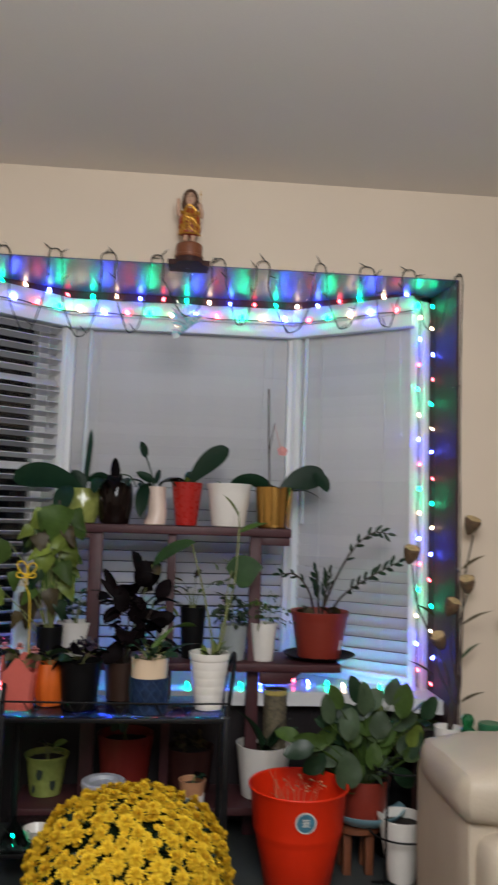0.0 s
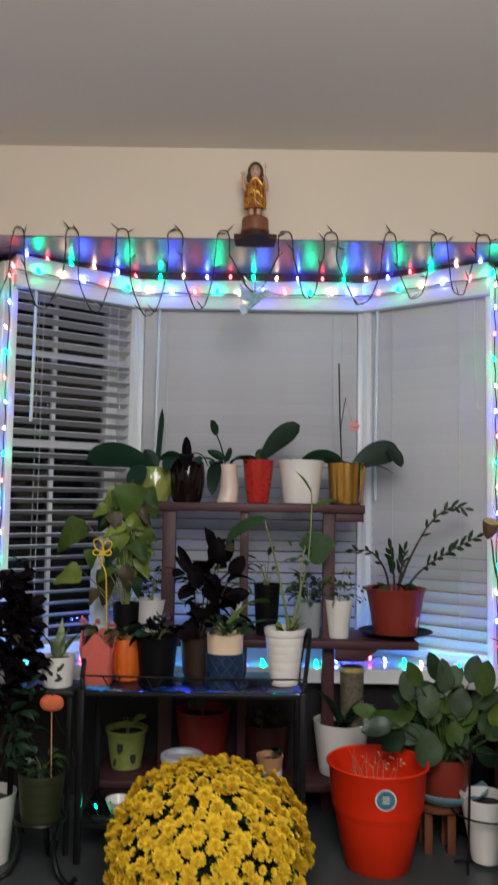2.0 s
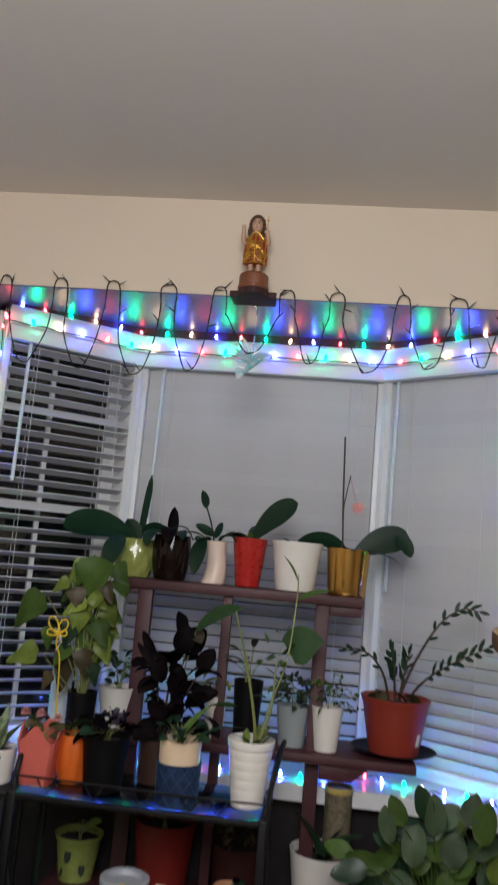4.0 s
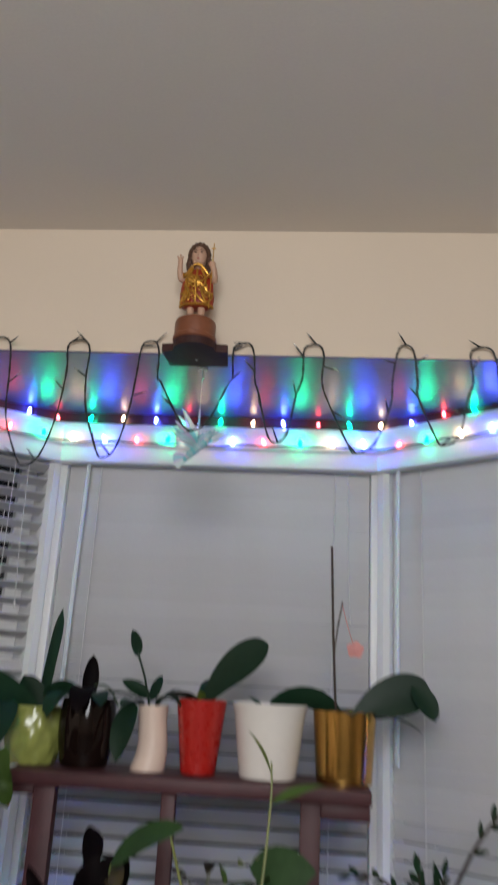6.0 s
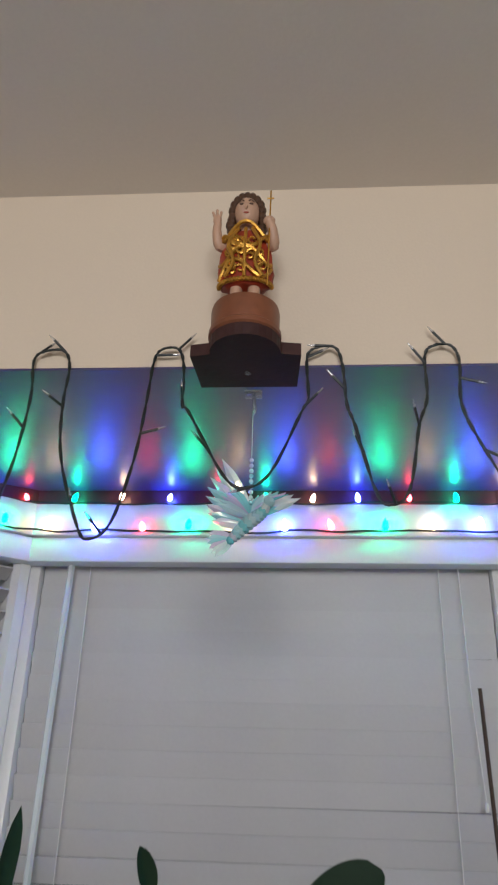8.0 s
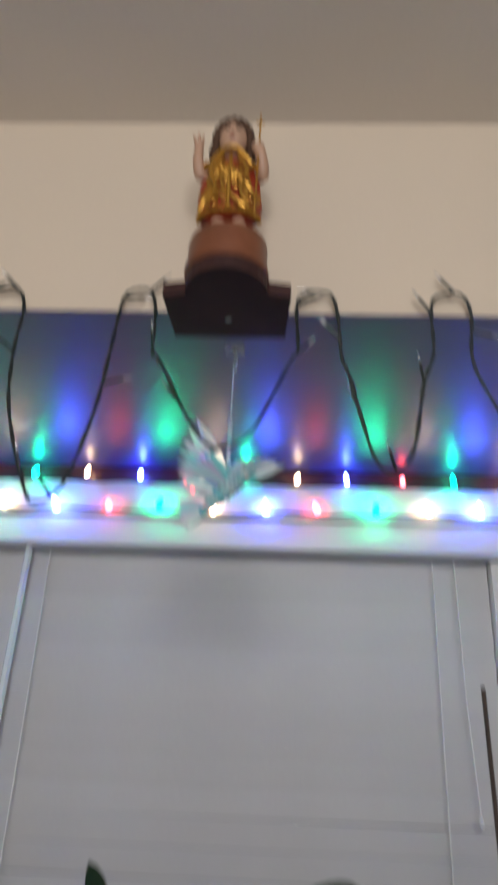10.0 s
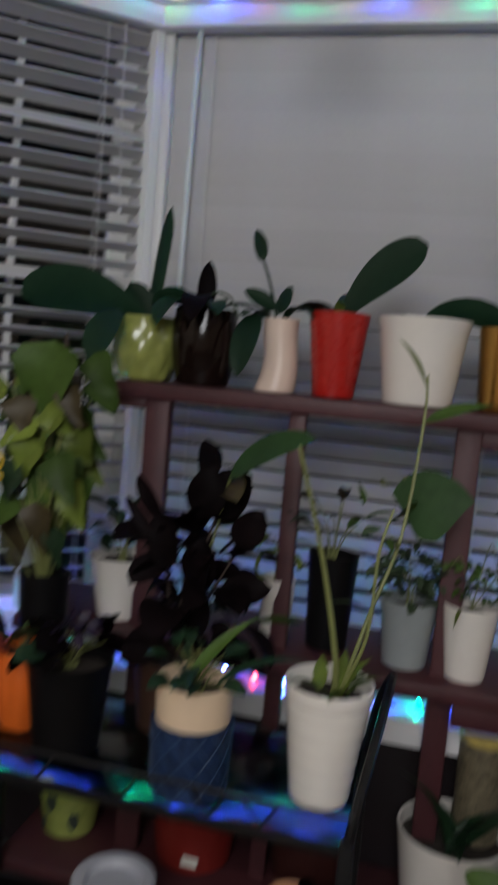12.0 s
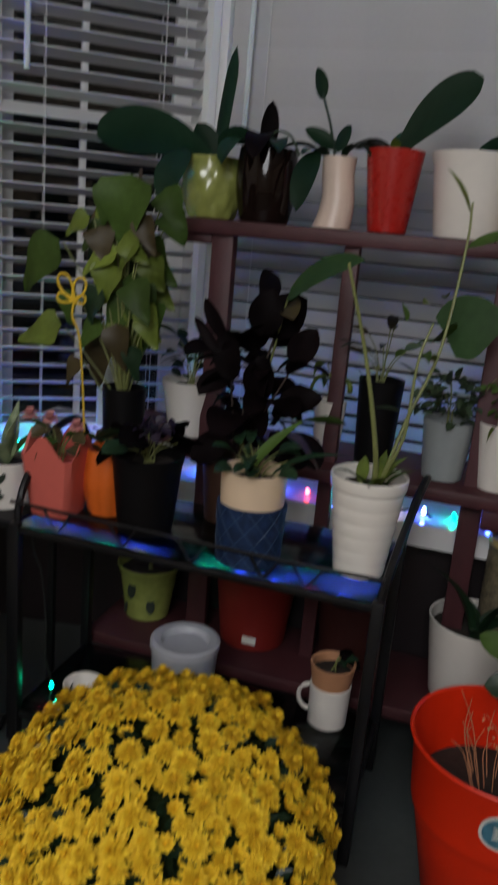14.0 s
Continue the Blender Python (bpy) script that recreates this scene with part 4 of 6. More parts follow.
def hung(parent, base, dx, dz, length, width, shape, material, lean=(0.0, 0.0), droop=0.5, fold=0.18, forward=0.2):
    """A leaf whose blade is turned to the room: dx, dz is the way of its midrib seen from the room."""
    d = Vector((dx, -forward, dz)).normalized()
    n = Vector((lean[0], -1.0, 0.25 + lean[1]))
    n = (n - d * n.dot(d)).normalized()
    m = Matrix((d.cross(n), d, n)).transposed().to_4x4()
    bm = leaf_bm((0, 0, 0), 90, 0, length, width, shape, droop, fold, 0, wave=0.04)
    bmesh.ops.transform(bm, matrix=Matrix.Translation(base) @ m, verts=bm.verts)
    return part("leaf", bm, material, parent)


p = plant("potted_plant", -0.378, 0.24, MID, "small dark-leaved plant in a white pot")
pot(p, 0.072, 0.048, 0.138, P_WHITE)
tuft(p, 9, 0.07, 0.13, 0.085, [LEAF_D, LEAF_G], "lance", 0.12, 4, 1.0, aspect=0.35)
fuzz(p, 26, (0.0, 0.0, 0.19), (0.06, 0.05, 0.06), 0.04, LEAF_D, 5)

p = plant("potted_plant", -0.030, 0.24, MID, "curly yellow-green plant in a slim white pot")
pot(p, 0.037, 0.030, 0.138, P_WHITE)
tuft(p, 6, 0.05, 0.11, 0.07, [LEAF_Y, LEAF_M], "lance", 0.12, 9, 1.6, aspect=0.25)
bm = bmesh.new()
tube(bm, [(0.045 * math.cos(a / 3.0), -0.02 + 0.012 * math.sin(a), 0.165 + 0.035 * math.sin(a / 3.0)) for a in range(0, 17)], 0.006, 7, 0.003)
part("stem", bm, LEAF_Y, p, "curled yellow-green stem")

p = plant("potted_plant", 0.078, 0.26, MID, "plant in a tall black plastic pot")
pot(p, 0.052, 0.042, 0.20, P_BLACK)
tuft(p, 9, 0.09, 0.15, 0.10, [LEAF_D, LEAF_M, LEAF_T], "lance", 0.18, 12, 0.9, aspect=0.22)

p = plant("potted_plant", 0.240, 0.235, MID, "bushy grey-green plant in a grey pot")
pot(p, 0.057, 0.044, 0.136, P_GREY)
fuzz(p, 90, (0.0, -0.01, 0.185), (0.075, 0.065, 0.065), 0.032, LEAF_G, 14)
tuft(p, 6, 0.05, 0.10, 0.05, [LEAF_G, LEAF_M], "oval", 0.12, 15, 0.8)

p = plant("potted_plant", 0.357, 0.215, MID, "trailing small-leaved plant in a white pot")
pot(p, 0.055, 0.039, 0.148, P_WHITE)
fuzz(p, 60, (0.01, -0.005, 0.185), (0.07, 0.06, 0.045), 0.022, LEAF_M, 17, 0.6)
for k, (x, z) in enumerate(((0.075, 0.20), (0.09, 0.15), (-0.05, 0.22), (0.03, 0.25))):
    stem(p, [(0.0, -0.01, 0.14), (x * 0.6, -0.03, z + 0.02), (x, -0.04, z)], 0.0012, 0.0008)
    fuzz(p, 7, (x, -0.04, z), (0.02, 0.015, 0.015), 0.018, LEAF_M, 20 + k, 0.7)
leaf(p, (-0.02, -0.04, 0.145), 255, 10, 0.06, 0.008, "lance", 1.4, LEAF_Y, 0.2)

sc = plant("saucer", 0.590, 0.275, MID, "dark plastic saucer under a red-brown pot", "saucer")
part("dish", lathe([(0.085, 0), (0.13, 0.012), (0.146, 0.022), (0.142, 0.023), (0.125, 0.014), (0.08, 0.005)], 44), P_BLACK, sc)
p = plant("zz_plant", 0.590, 0.275, MID + 0.0055, "zamioculcas with arching stems in a red-brown pot")
pot(p, 0.116, 0.084, 0.186, P_TERRA, rim=0.004)


def zz_stem(parent, pts, n, size, seed, mats=(LEAF_D,)):
    line = spline(pts, 8)
    bm = bmesh.new()
    tube(bm, line, 0.0055, 7, 0.002)
    part("stem", bm, TWIG, parent)
    r = random.Random(seed)
    for k in range(n):
        i = int(len(line) * (0.42 + 0.56 * k / n))
        q = line[min(i, len(line) - 2)]
        d = (line[min(i + 1, len(line) - 1)] - q).normalized()
        az = math.degrees(math.atan2(d.y, d.x))
        sgn = 1 if k % 2 else -1
        up = math.degrees(math.asin(max(-1, min(1, d.z))))
        leaf(parent, tuple(q), az + sgn * r.uniform(5, 25), up + sgn * r.uniform(28, 50), size * r.uniform(0.65, 1.0), size * 0.30, "oval", 0.2 * sgn, r.choice(mats), 0.2, r.uniform(45, 85), name="leaflet")
    leaf(parent, tuple(line[-1]), math.degrees(math.atan2(d.y, d.x)), up, size * 0.8, size * 0.3, "oval", 0.1, mats[0], 0.2, 70, name="leaflet")


zz_stem(p, [(0.0, 0.0, 0.15), (0.05, -0.03, 0.30), (0.12, -0.07, 0.44), (0.19, -0.10, 0.505), (0.245, -0.12, 0.505)], 11, 0.046, 1)
zz_stem(p, [(0.02, -0.01, 0.15), (0.08, -0.06, 0.25), (0.16, -0.15, 0.33), (0.255, -0.24, 0.40)], 15, 0.050, 2)
zz_stem(p, [(-0.02, 0.0, 0.15), (-0.05, -0.04, 0.26), (-0.11, -0.07, 0.33), (-0.18, -0.09, 0.335)], 6, 0.042, 3)
zz_stem(p, [(0.0, 0.01, 0.15), (-0.01, -0.01, 0.25), (-0.025, -0.03, 0.34)], 10, 0.058, 4)
zz_stem(p, [(0.01, 0.01, 0.15), (0.02, 0.0, 0.24), (0.035, -0.01, 0.33)], 10, 0.055, 5)
for k, (x, y) in enumerate(((-0.07, -0.06), (0.05, -0.07), (0.09, -0.02), (-0.09, 0.0))):
    leaf(p, (x * 0.8, y * 0.8, 0.16), 90 + 60 * k, 60, 0.07, 0.05, "oval", 0.9, LEAF_T, 0.3, 20)
part("price_sticker", new_box((-0.0007, -0.009, -0.020), (0.0007, 0.009, 0.020), 0, Matrix.Rotation(radians(-38), 4, "Z") @ Matrix.Translation((0.0945, 0, 0.058)) @ Matrix.Rotation(radians(9.8), 4, "Y")), PAPER, p)

# ---- plants on the glass shelf ----
GS = 0.4835
p = plant("potted_plant", -0.505, -0.15, GS, "faded flowers in a salmon folded-paper style pot")
bm = bmesh.new()
n = 32
lo_r, hi_r = 0.052, 0.072
rings = []
for j in range(9):
    t = j / 8
    ring = []
    for k in range(n):
        an = 2 * math.pi * k / n + 0.5
        sq = 1.0 / max(abs(math.cos(an)), abs(math.sin(an))) ** 0.75
        rr = (lo_r + (hi_r - lo_r) * t) * 0.86 * sq
        zz = t * (0.125 + 0.05 * abs(math.cos(2 * an)) ** 2)
        ring.append(bm.verts.new((rr * math.cos(an), rr * math.sin(an), zz)))
    rings.append(ring)
inner = [bm.verts.new((v.co.x * 0.92, v.co.y * 0.92, v.co.z - 0.002)) for v in rings[-1]]
deep = [bm.verts.new((v.co.x * 0.80, v.co.y * 0.80, 0.10)) for v in rings[-1]]
rings += [inner, deep]
for a, b in zip(rings, rings[1:]):
    for k in range(n):
        bm.faces.new((a[k], a[(k + 1) % n], b[(k + 1) % n], b[k]))
bm.faces.new(rings[0][::-1]), bm.faces.new(rings[-1])
part("pot", bm, P_SALMON, p)
tuft(p, 10, 0.06, 0.08, 0.055, [LEAF_T, LEAF_T, LEAF_M], "oval", 0.10, 31, 1.0, aspect=0.7)
for k, (x, y, z) in enumerate(((-0.05, -0.03, 0.205), (0.0, -0.035, 0.205), (0.045, -0.01, 0.19))):
    bm = bmesh.new()
    for j in range(26):
        leaf_bm((x, y, z), 83 * j, -5 + 38 * (j % 3), 0.018, 0.014, "oval", 0.6, 0.3, bm=bm, rows=4)
    part("flower", bm, PINKF, p, "faded pink flower head")

p = plant("potted_plant", -0.412, -0.105, GS, "glossy orange pumpkin-shaped pot with small leaves", "plant pot")
pot(p, 0.050, 0.040, 0.142, P_ORANGE, warp=lambda a, r, z: ((r + 0.010 * math.sin(math.pi * min(1, z / 0.142))) * (0.93 + 0.08 * abs(math.sin(4 * a))) * math.cos(a), (r + 0.010 * math.sin(math.pi * min(1, z / 0.142))) * (0.93 + 0.08 * abs(math.sin(4 * a))) * math.sin(a), z), seg=64)
tuft(p, 5, 0.03, 0.05, 0.05, [LEAF_T, LEAF_M], "oval", 0.12, 33)

p = plant("ivy_plant", -0.440, 0.005, GS, "tall yellow-green heart-leaved climber in a black pot")
pot(p, 0.048, 0.038, 0.25, P_BLACK)
ivy_leaves = [(0.02, 0.685, -0.1, -1, 0.135, 0.125, LEAF_M), (-0.155, 0.545, -0.8, -0.75, 0.145, 0.105, LEAF_M), (-0.165, 0.36, -1, -0.35, 0.10, 0.095, LEAF_Y), (-0.07, 0.585, -0.5, -0.9, 0.085, 0.08, LEAF_D), (-0.015, 0.51, -0.2, -1, 0.075, 0.08, LEAF_Y), (0.01, 0.45, -0.4, -1, 0.10, 0.07, LEAF_M), (0.05, 0.51, 0.8, -0.5, 0.06, 0.055, LEAF_M), (-0.075, 0.375, -0.1, -1, 0.135, 0.085, LEAF_T), (0.04, 0.35, 0.1, -1, 0.07, 0.055, LEAF_D), (-0.125, 0.445, -0.1, -1, 0.07, 0.055, LEAF_M), (0.035, 0.565, 0.5, -0.9, 0.085, 0.08, LEAF_M), (-0.03, 0.60, -0.7, -0.6, 0.07, 0.06, LEAF_M), (-0.035, 0.46, -0.5, -0.9, 0.08, 0.07, LEAF_D), (0.045, 0.435, 0.4, -1, 0.08, 0.065, LEAF_Y), (-0.05, 0.53, 0.3, -1, 0.09, 0.07, LEAF_M), (0.06, 0.62, 0.6, -0.7, 0.07, 0.07, LEAF_M), (0.0, 0.39, 0.2, -1, 0.09, 0.065, LEAF_T), (-0.10, 0.30, -0.5, -0.8, 0.06, 0.05, LEAF_T), (-0.03, 0.66, -0.6, -0.7, 0.09, 0.08, LEAF_Y), (0.05, 0.665, 0.5, -0.7, 0.08, 0.075, LEAF_M)]
ivy_leaves += [(rp.uniform(-0.07, 0.06), rp.uniform(0.36, 0.68), rp.uniform(-0.9, 0.9), rp.uniform(-1, -0.3), rp.uniform(0.06, 0.09), rp.uniform(0.05, 0.075), rp.choice([LEAF_M, LEAF_Y, LEAF_Y, LEAF_M, LEAF_T])) for _ in range(30)]
for k, (x, z, dx, dz, ln, w, m) in enumerate(ivy_leaves):
    y = -0.05 + 0.03 * (k % 4)
    stem(p, [(0, 0, 0.20), (x * 0.4, y * 0.5, z * 0.75), (x, y + 0.015, z - 0.005)], 0.0022, 0.0014)
    hung(p, (x, y, z), dx, dz, ln * 1.15, w * 1.15, "arrow", m, (rp.uniform(-0.5, 0.5), rp.uniform(-0.2, 0.5)), rp.uniform(0.3, 1.0), rp.uniform(0.1, 0.35))
bm = bmesh.new()
tube(bm, [(0.0, 0.015, 0.19), (0.01, 0.012, 0.70)], 0.004, 6)
part("support_stake", bm, TWIG, p)

fly = plant("butterfly_stake", -0.522, -0.085, GS, "yellow wire butterfly on a wavy wire stake", "plant stake")
bm = bmesh.new()
tube(bm, spline([(0.03, 0.03, 0.0), (0.025, 0.01, 0.25), (0.022, -0.005, 0.36), (0.008, -0.01, 0.40), (0.012, -0.012, 0.43)], 5), 0.0024, 6)
part("stake", bm, YELLOW, fly)
for az, l, wd in ((62, 0.052, 0.036), (118, 0.058, 0.038), (12, 0.030, 0.022), (170, 0.036, 0.024)):
    ring = []
    for k in range(17):
        a = 2 * math.pi * k / 16
        u, q = l * 0.5 * (1 - math.cos(a)), wd * 0.5 * math.sin(a) * (0.7 - 0.3 * math.cos(a))
        ca, sa = math.cos(radians(az)), math.sin(radians(az))
        ring.append((0.012 + u * ca - q * sa, -0.014 - 0.1 * u, 0.432 + u * sa + q * ca))
    bm = bmesh.new()
    tube(bm, ring, 0.0027, 6)
    part("wing", bm, YELLOW, fly)

b = plant("spray_bottle", -0.578, 0.21, MID, "pale blue plastic bottle on the plank", "bottle")
part("bottle_body", lathe([(0.034, 0), (0.036, 0.004), (0.036, 0.235), (0.034, 0.25), (0.024, 0.262), (0.023, 0.275)], 28), mat("pale_blue_plastic", (0.72, 0.82, 0.88), 0.3, var=0.05, bump=0), b)
part("cap", lathe([(0.029, 0.272), (0.029, 0.298), (0.024, 0.302)], 24), P_WHITE, b)

v = plant("glass_vase", -0.345, 0.01, GS, "small clear glass vase catching coloured light", "vase")
part("vase_body", lathe([(0.022, 0), (0.026, 0.004), (0.018, 0.06), (0.026, 0.13), (0.0245, 0.13), (0.0165, 0.06), (0.022, 0.008)], 28), WAND, v)

p = plant("potted_plant", -0.305, -0.15, GS, "dark african violet in a black pot")
pot(p, 0.071, 0.055, 0.160, P_BLACK, rim=0.002)
tuft(p, 16, 0.10, 0.045, 0.075, [LEAF_B, LEAF_D, LEAF_B], "oval", 0.15, 41, 0.8, aspect=0.75, lift=(20, 60))
fuzz(p, 34, (0.01, -0.01, 0.215), (0.045, 0.04, 0.02), 0.022, PURPLEF, 42, 0.9, name="blossom")

p = plant("rubber_plant", -0.170, -0.005, GS, "very dark burgundy rubber plant in a brown pot")
pot(p, 0.070, 0.058, 0.135, mat("brown_plastic", (0.045, 0.020, 0.012), 0.5, var=0.2, bump=0.05))
dark = [(0.02, -0.01, 0.36, 270, 60, 0.12, 0.085), (0.06, 0.0, 0.40, 300, 70, 0.10, 0.08), (-0.03, 0.0, 0.33, 240, 45, 0.13, 0.07), (0.07, -0.03, 0.27, 310, 30, 0.12, 0.075), (0.01, -0.05, 0.24, 270, 20, 0.12, 0.08), (0.03, 0.02, 0.45, 100, 75, 0.11, 0.05), (0.10, -0.02, 0.33, 340, 40, 0.10, 0.07), (0.12, -0.03, 0.22, 330, 0, 0.11, 0.07)]
for x, y, z, az, el, s, w in dark:
    stem(p, [(0, 0, 0.12), (x * 0.5, y * 0.5, z * 0.7), (x, y, z)], 0.003, 0.002, TWIG)
    leaf(p, (x, y, z), az, el, s, w, "oval", 1.3, LEAF_B, 0.25, rp.uniform(-30, 30))
for k, (x, z, dx, dz, ln, w) in enumerate(((0.05, 0.43, 0.2, 1, 0.11, 0.10), (0.11, 0.38, 0.5, 0.8, 0.10, 0.085), (-0.03, 0.40, -0.6, 0.9, 0.12, 0.05), (0.0, 0.33, -0.3, 1, 0.12, 0.09), (0.09, 0.29, 0.8, 0.3, 0.11, 0.085), (0.04, 0.28, 0.1, 1, 0.12, 0.10), (0.0, 0.21, -0.5, -0.4, 0.11, 0.09), (0.08, 0.21, 0.8, -0.4, 0.11, 0.09), (0.03, 0.18, 0.2, 0.8, 0.12, 0.10), (-0.03, 0.38, -0.7, 0.9, 0.11, 0.035))):
    hung(p, (x, -0.06 + 0.02 * (k % 3), z * 0.94), dx, dz, ln * 0.86, w * 0.68, "oval", LEAF_B, (rp.uniform(-0.7, 0.7), rp.uniform(-0.4, 0.3)), rp.uniform(0.2, 0.9), 0.25)
fuzz(p, 46, (0.03, 0.0, 0.28), (0.085, 0.06, 0.13), 0.075, LEAF_B, 71, 0.6, rows=6)
leaf(p, (0.05, -0.03, 0.40), 20, 60, 0.11, 0.085, "oval", 0.5, LEAF_B, -0.3, 75)
stem(p, [(0, 0, 0.12), (0.05, 0.0, 0.32), (0.09, -0.04, 0.48)], 0.003, 0.002, STEM)
leaf(p, (0.09, -0.05, 0.475), 338, 48, 0.19, 0.058, "oval", 0.75, LEAF_H, 0.15, 55)
leaf(p, (0.07, 0.0, 0.45), 300, 30, 0.10, 0.05, "oval", 1.3, LEAF_T, 0.2, 30)

p = plant("potted_plant", -0.072, -0.19, GS, "grey-green plant in a cream and blue patterned pot")
pot(p, 0.062, 0.055, 0.180, P_CREAM)
part("blue_sleeve", lathe([(0.058, 0.0), (0.0615, 0.002), (0.0655, 0.116), (0.0635, 0.118), (0.0605, 0.116)], 44), P_BLUE, p, "dark blue quilted pattern sleeve")
LATTICE = mat("pale_blue_line", (0.026, 0.060, 0.13), 0.5, var=0.3, bump=0.05)
for sgn in (-1, 1):
    for k in range(11):
        bm = bmesh.new()
        tube(bm, [((0.0616 + 0.0041 * t / 8) * math.cos(k * 0.5712 + sgn * 0.17 * t), (0.0616 + 0.0041 * t / 8) * math.sin(k * 0.5712 + sgn * 0.17 * t), 0.003 + 0.0138 * t) for t in range(9)], 0.0009, 4)
        part("glaze_line", bm, LATTICE, p)
tuft(p, 22, 0.09, 0.06, 0.07, [LEAF_D, LEAF_D, LEAF_B], "oval", 0.16, 47, 1.1, aspect=0.4, lift=(25, 80))
leaf(p, (0.03, -0.01, 0.17), 20, 40, 0.17, 0.03, "lance", 0.9, LEAF_D, 0.3)
leaf(p, (-0.01, -0.02, 0.17), 25, 62, 0.16, 0.022, "lance", 0.6, LEAF_M, 0.3, 40)

p = plant("arrowhead_plant", 0.131, -0.14, GS, "leggy yellow-green plant in a ribbed white pot")
pot(p, 0.070, 0.047, 0.192, P_WHITE, rim=0.002, bands=7)
stem(p, [(0.01, 0.0, 0.16), (0.005, -0.01, 0.24), (-0.03, -0.02, 0.40), (-0.075, -0.045, 0.56)], 0.006, 0.0025)
stem(p, [(0.015, 0.0, 0.16), (0.05, 0.03, 0.30), (0.085, 0.09, 0.42), (0.10, 0.14, 0.60), (0.098, 0.16, 0.68)], 0.004, 0.002)
stem(p, [(0.015, 0.0, 0.17), (0.05, 0.0, 0.27), (0.055, 0.01, 0.40), (0.07, 0.03, 0.47)], 0.0035, 0.002)
leaf(p, (0.085, 0.20, 0.43), 352, 38, 0.125, 0.125, "heart", 0.7, LEAF_H, 0.1, 78)
leaf(p, (0.085, 0.20, 0.43), 250, 20, 0.07, 0.07, "heart", 1.0, LEAF_M, 0.15, 40)
leaf(p, (0.098, 0.15, 0.66), 140, 60, 0.11, 0.018, "lance", 0.5, LEAF_Y, 0.2, 60)
leaf(p, (0.10, 0.15, 0.60), 20, 30, 0.13, 0.022, "lance", 0.5, LEAF_M, 0.2, 50)
for k in range(9):
    leaf(p, (rp.uniform(-0.025, 0.03), rp.uniform(-0.03, 0.02), 0.165), rp.uniform(0, 360), rp.uniform(25, 70), rp.uniform(0.06, 0.11), 0.024, "lance", 0.9, rp.choice([LEAF_Y, LEAF_Y, LEAF_M, LEAF_T]), 0.3)
for k in range(10):
    z = rp.uniform(0.30, 0.55)
    leaf(p, (0.07 + rp.uniform(-0.05, 0.03), 0.06 + rp.uniform(-0.02, 0.03), z), rp.uniform(0, 360), rp.uniform(10, 60), rp.uniform(0.04, 0.075), 0.018, "lance", 0.8, rp.choice([LEAF_Y, LEAF_M, LEAF_G]), 0.3, 30)
leaf(p, (-0.05, -0.02, 0.28), 200, 10, 0.09, 0.03, "lance", 0.4, LEAF_M, 0.2, 40)

# ---- low things in and before the bay ----
LOWZ = 0.0755
p = plant("potted_plant", -0.460, 0.235, LOWZ, "lime-green flared cup with dark leaf decals", "plant pot")
pot(p, 0.080, 0.058, 0.148, P_GREEN, rim=0.004)
for k, (a, z, s) in enumerate(((-100, 0.07, 0.05), (-60, 0.03, 0.045), (-120, 0.02, 0.03))):
    bm = leaf_bm((0, 0, 0), 90, 0, s, s * 0.5, "oval", 0, 0)
    bmesh.ops.transform(bm, matrix=Matrix.Rotation(radians(a + 90), 4, "Z") @ Matrix.Translation((0, -0.068 - z * 0.17, z)) @ Matrix.Rotation(radians(80), 4, "X"), verts=bm.verts)
    part("leaf_decal", bm, INK, p)
tuft(p, 5, 0.04, 0.06, 0.05, [LEAF_D, LEAF_Y], "oval", 0.12, 51)

p = plant("potted_plant", -0.165, 0.24, LOWZ, "small plant in a wide red pot")
# Red deepened so the pot's colour carries the low shelf's shade.
pot(p, 0.108, 0.082, 0.225, mat("shaded_red_plastic_pot", (0.20, 0.014, 0.010), 0.5, var=0.12, bump=0.05))
part("paper_label", new_box((0.0, -0.094, 0.03), (0.035, -0.0905, 0.048)), PAPER, p)
tuft(p, 5, 0.05, 0.10, 0.08, [LEAF_G, LEAF_M], "oval", 0.20, 53, 0.9, aspect=0.6)

p = plant("potted_plant", 0.085, 0.26, LOWZ, "dry brown plant in a dark pot")
pot(p, 0.095, 0.075, 0.17, mat("dark_red_plastic", (0.05, 0.012, 0.010), 0.5, var=0.2, bump=0.05))
fuzz(p, 50, (0, 0, 0.19), (0.08, 0.06, 0.03), 0.03, LEAF_T, 55)

p = plant("plastic_tub", -0.215, -0.11, 0.0645, "white plastic tub with recessed lid", "tub")
# White tub and lid greyed: the shade below the glass shelf is in their colour.
part("tub_body", lathe([(0.060, 0), (0.063, 0.004), (0.071, 0.155)], 40), mat("shaded_milky_plastic", (0.34, 0.36, 0.40), 0.4, var=0.05, bump=0.03), p)
part("lid", lathe([(0.070, 0.155), (0.0745, 0.156), (0.0745, 0.170), (0.068, 0.174), (0.052, 0.172), (0.046, 0.160), (0.0, 0.158)], 40, close=False), mat("shaded_milky_lid", (0.42, 0.43, 0.47), 0.4, var=0.05, bump=0.03), p)

p = plant("mug", 0.090, -0.015, 0.0645, "white mug holding a small terracotta pot", "mug")
part("mug_body", lathe([(0.038, 0), (0.042, 0.003), (0.045, 0.095), (0.0425, 0.096), (0.040, 0.01), (0.0, 0.008)], 36, close=False), P_WHITE, p)
bm = bmesh.new()
tube(bm, [(-0.042 - 0.026 * math.sin(a), 0, 0.05 + 0.030 * math.cos(a)) for a in [math.pi * k / 12 for k in range(13)]], 0.005, 8)
part("handle", bm, P_WHITE, p)
c = plant("potted_plant", 0.090, -0.015, 0.0745, "terracotta pot standing in a white mug", "plant pot")
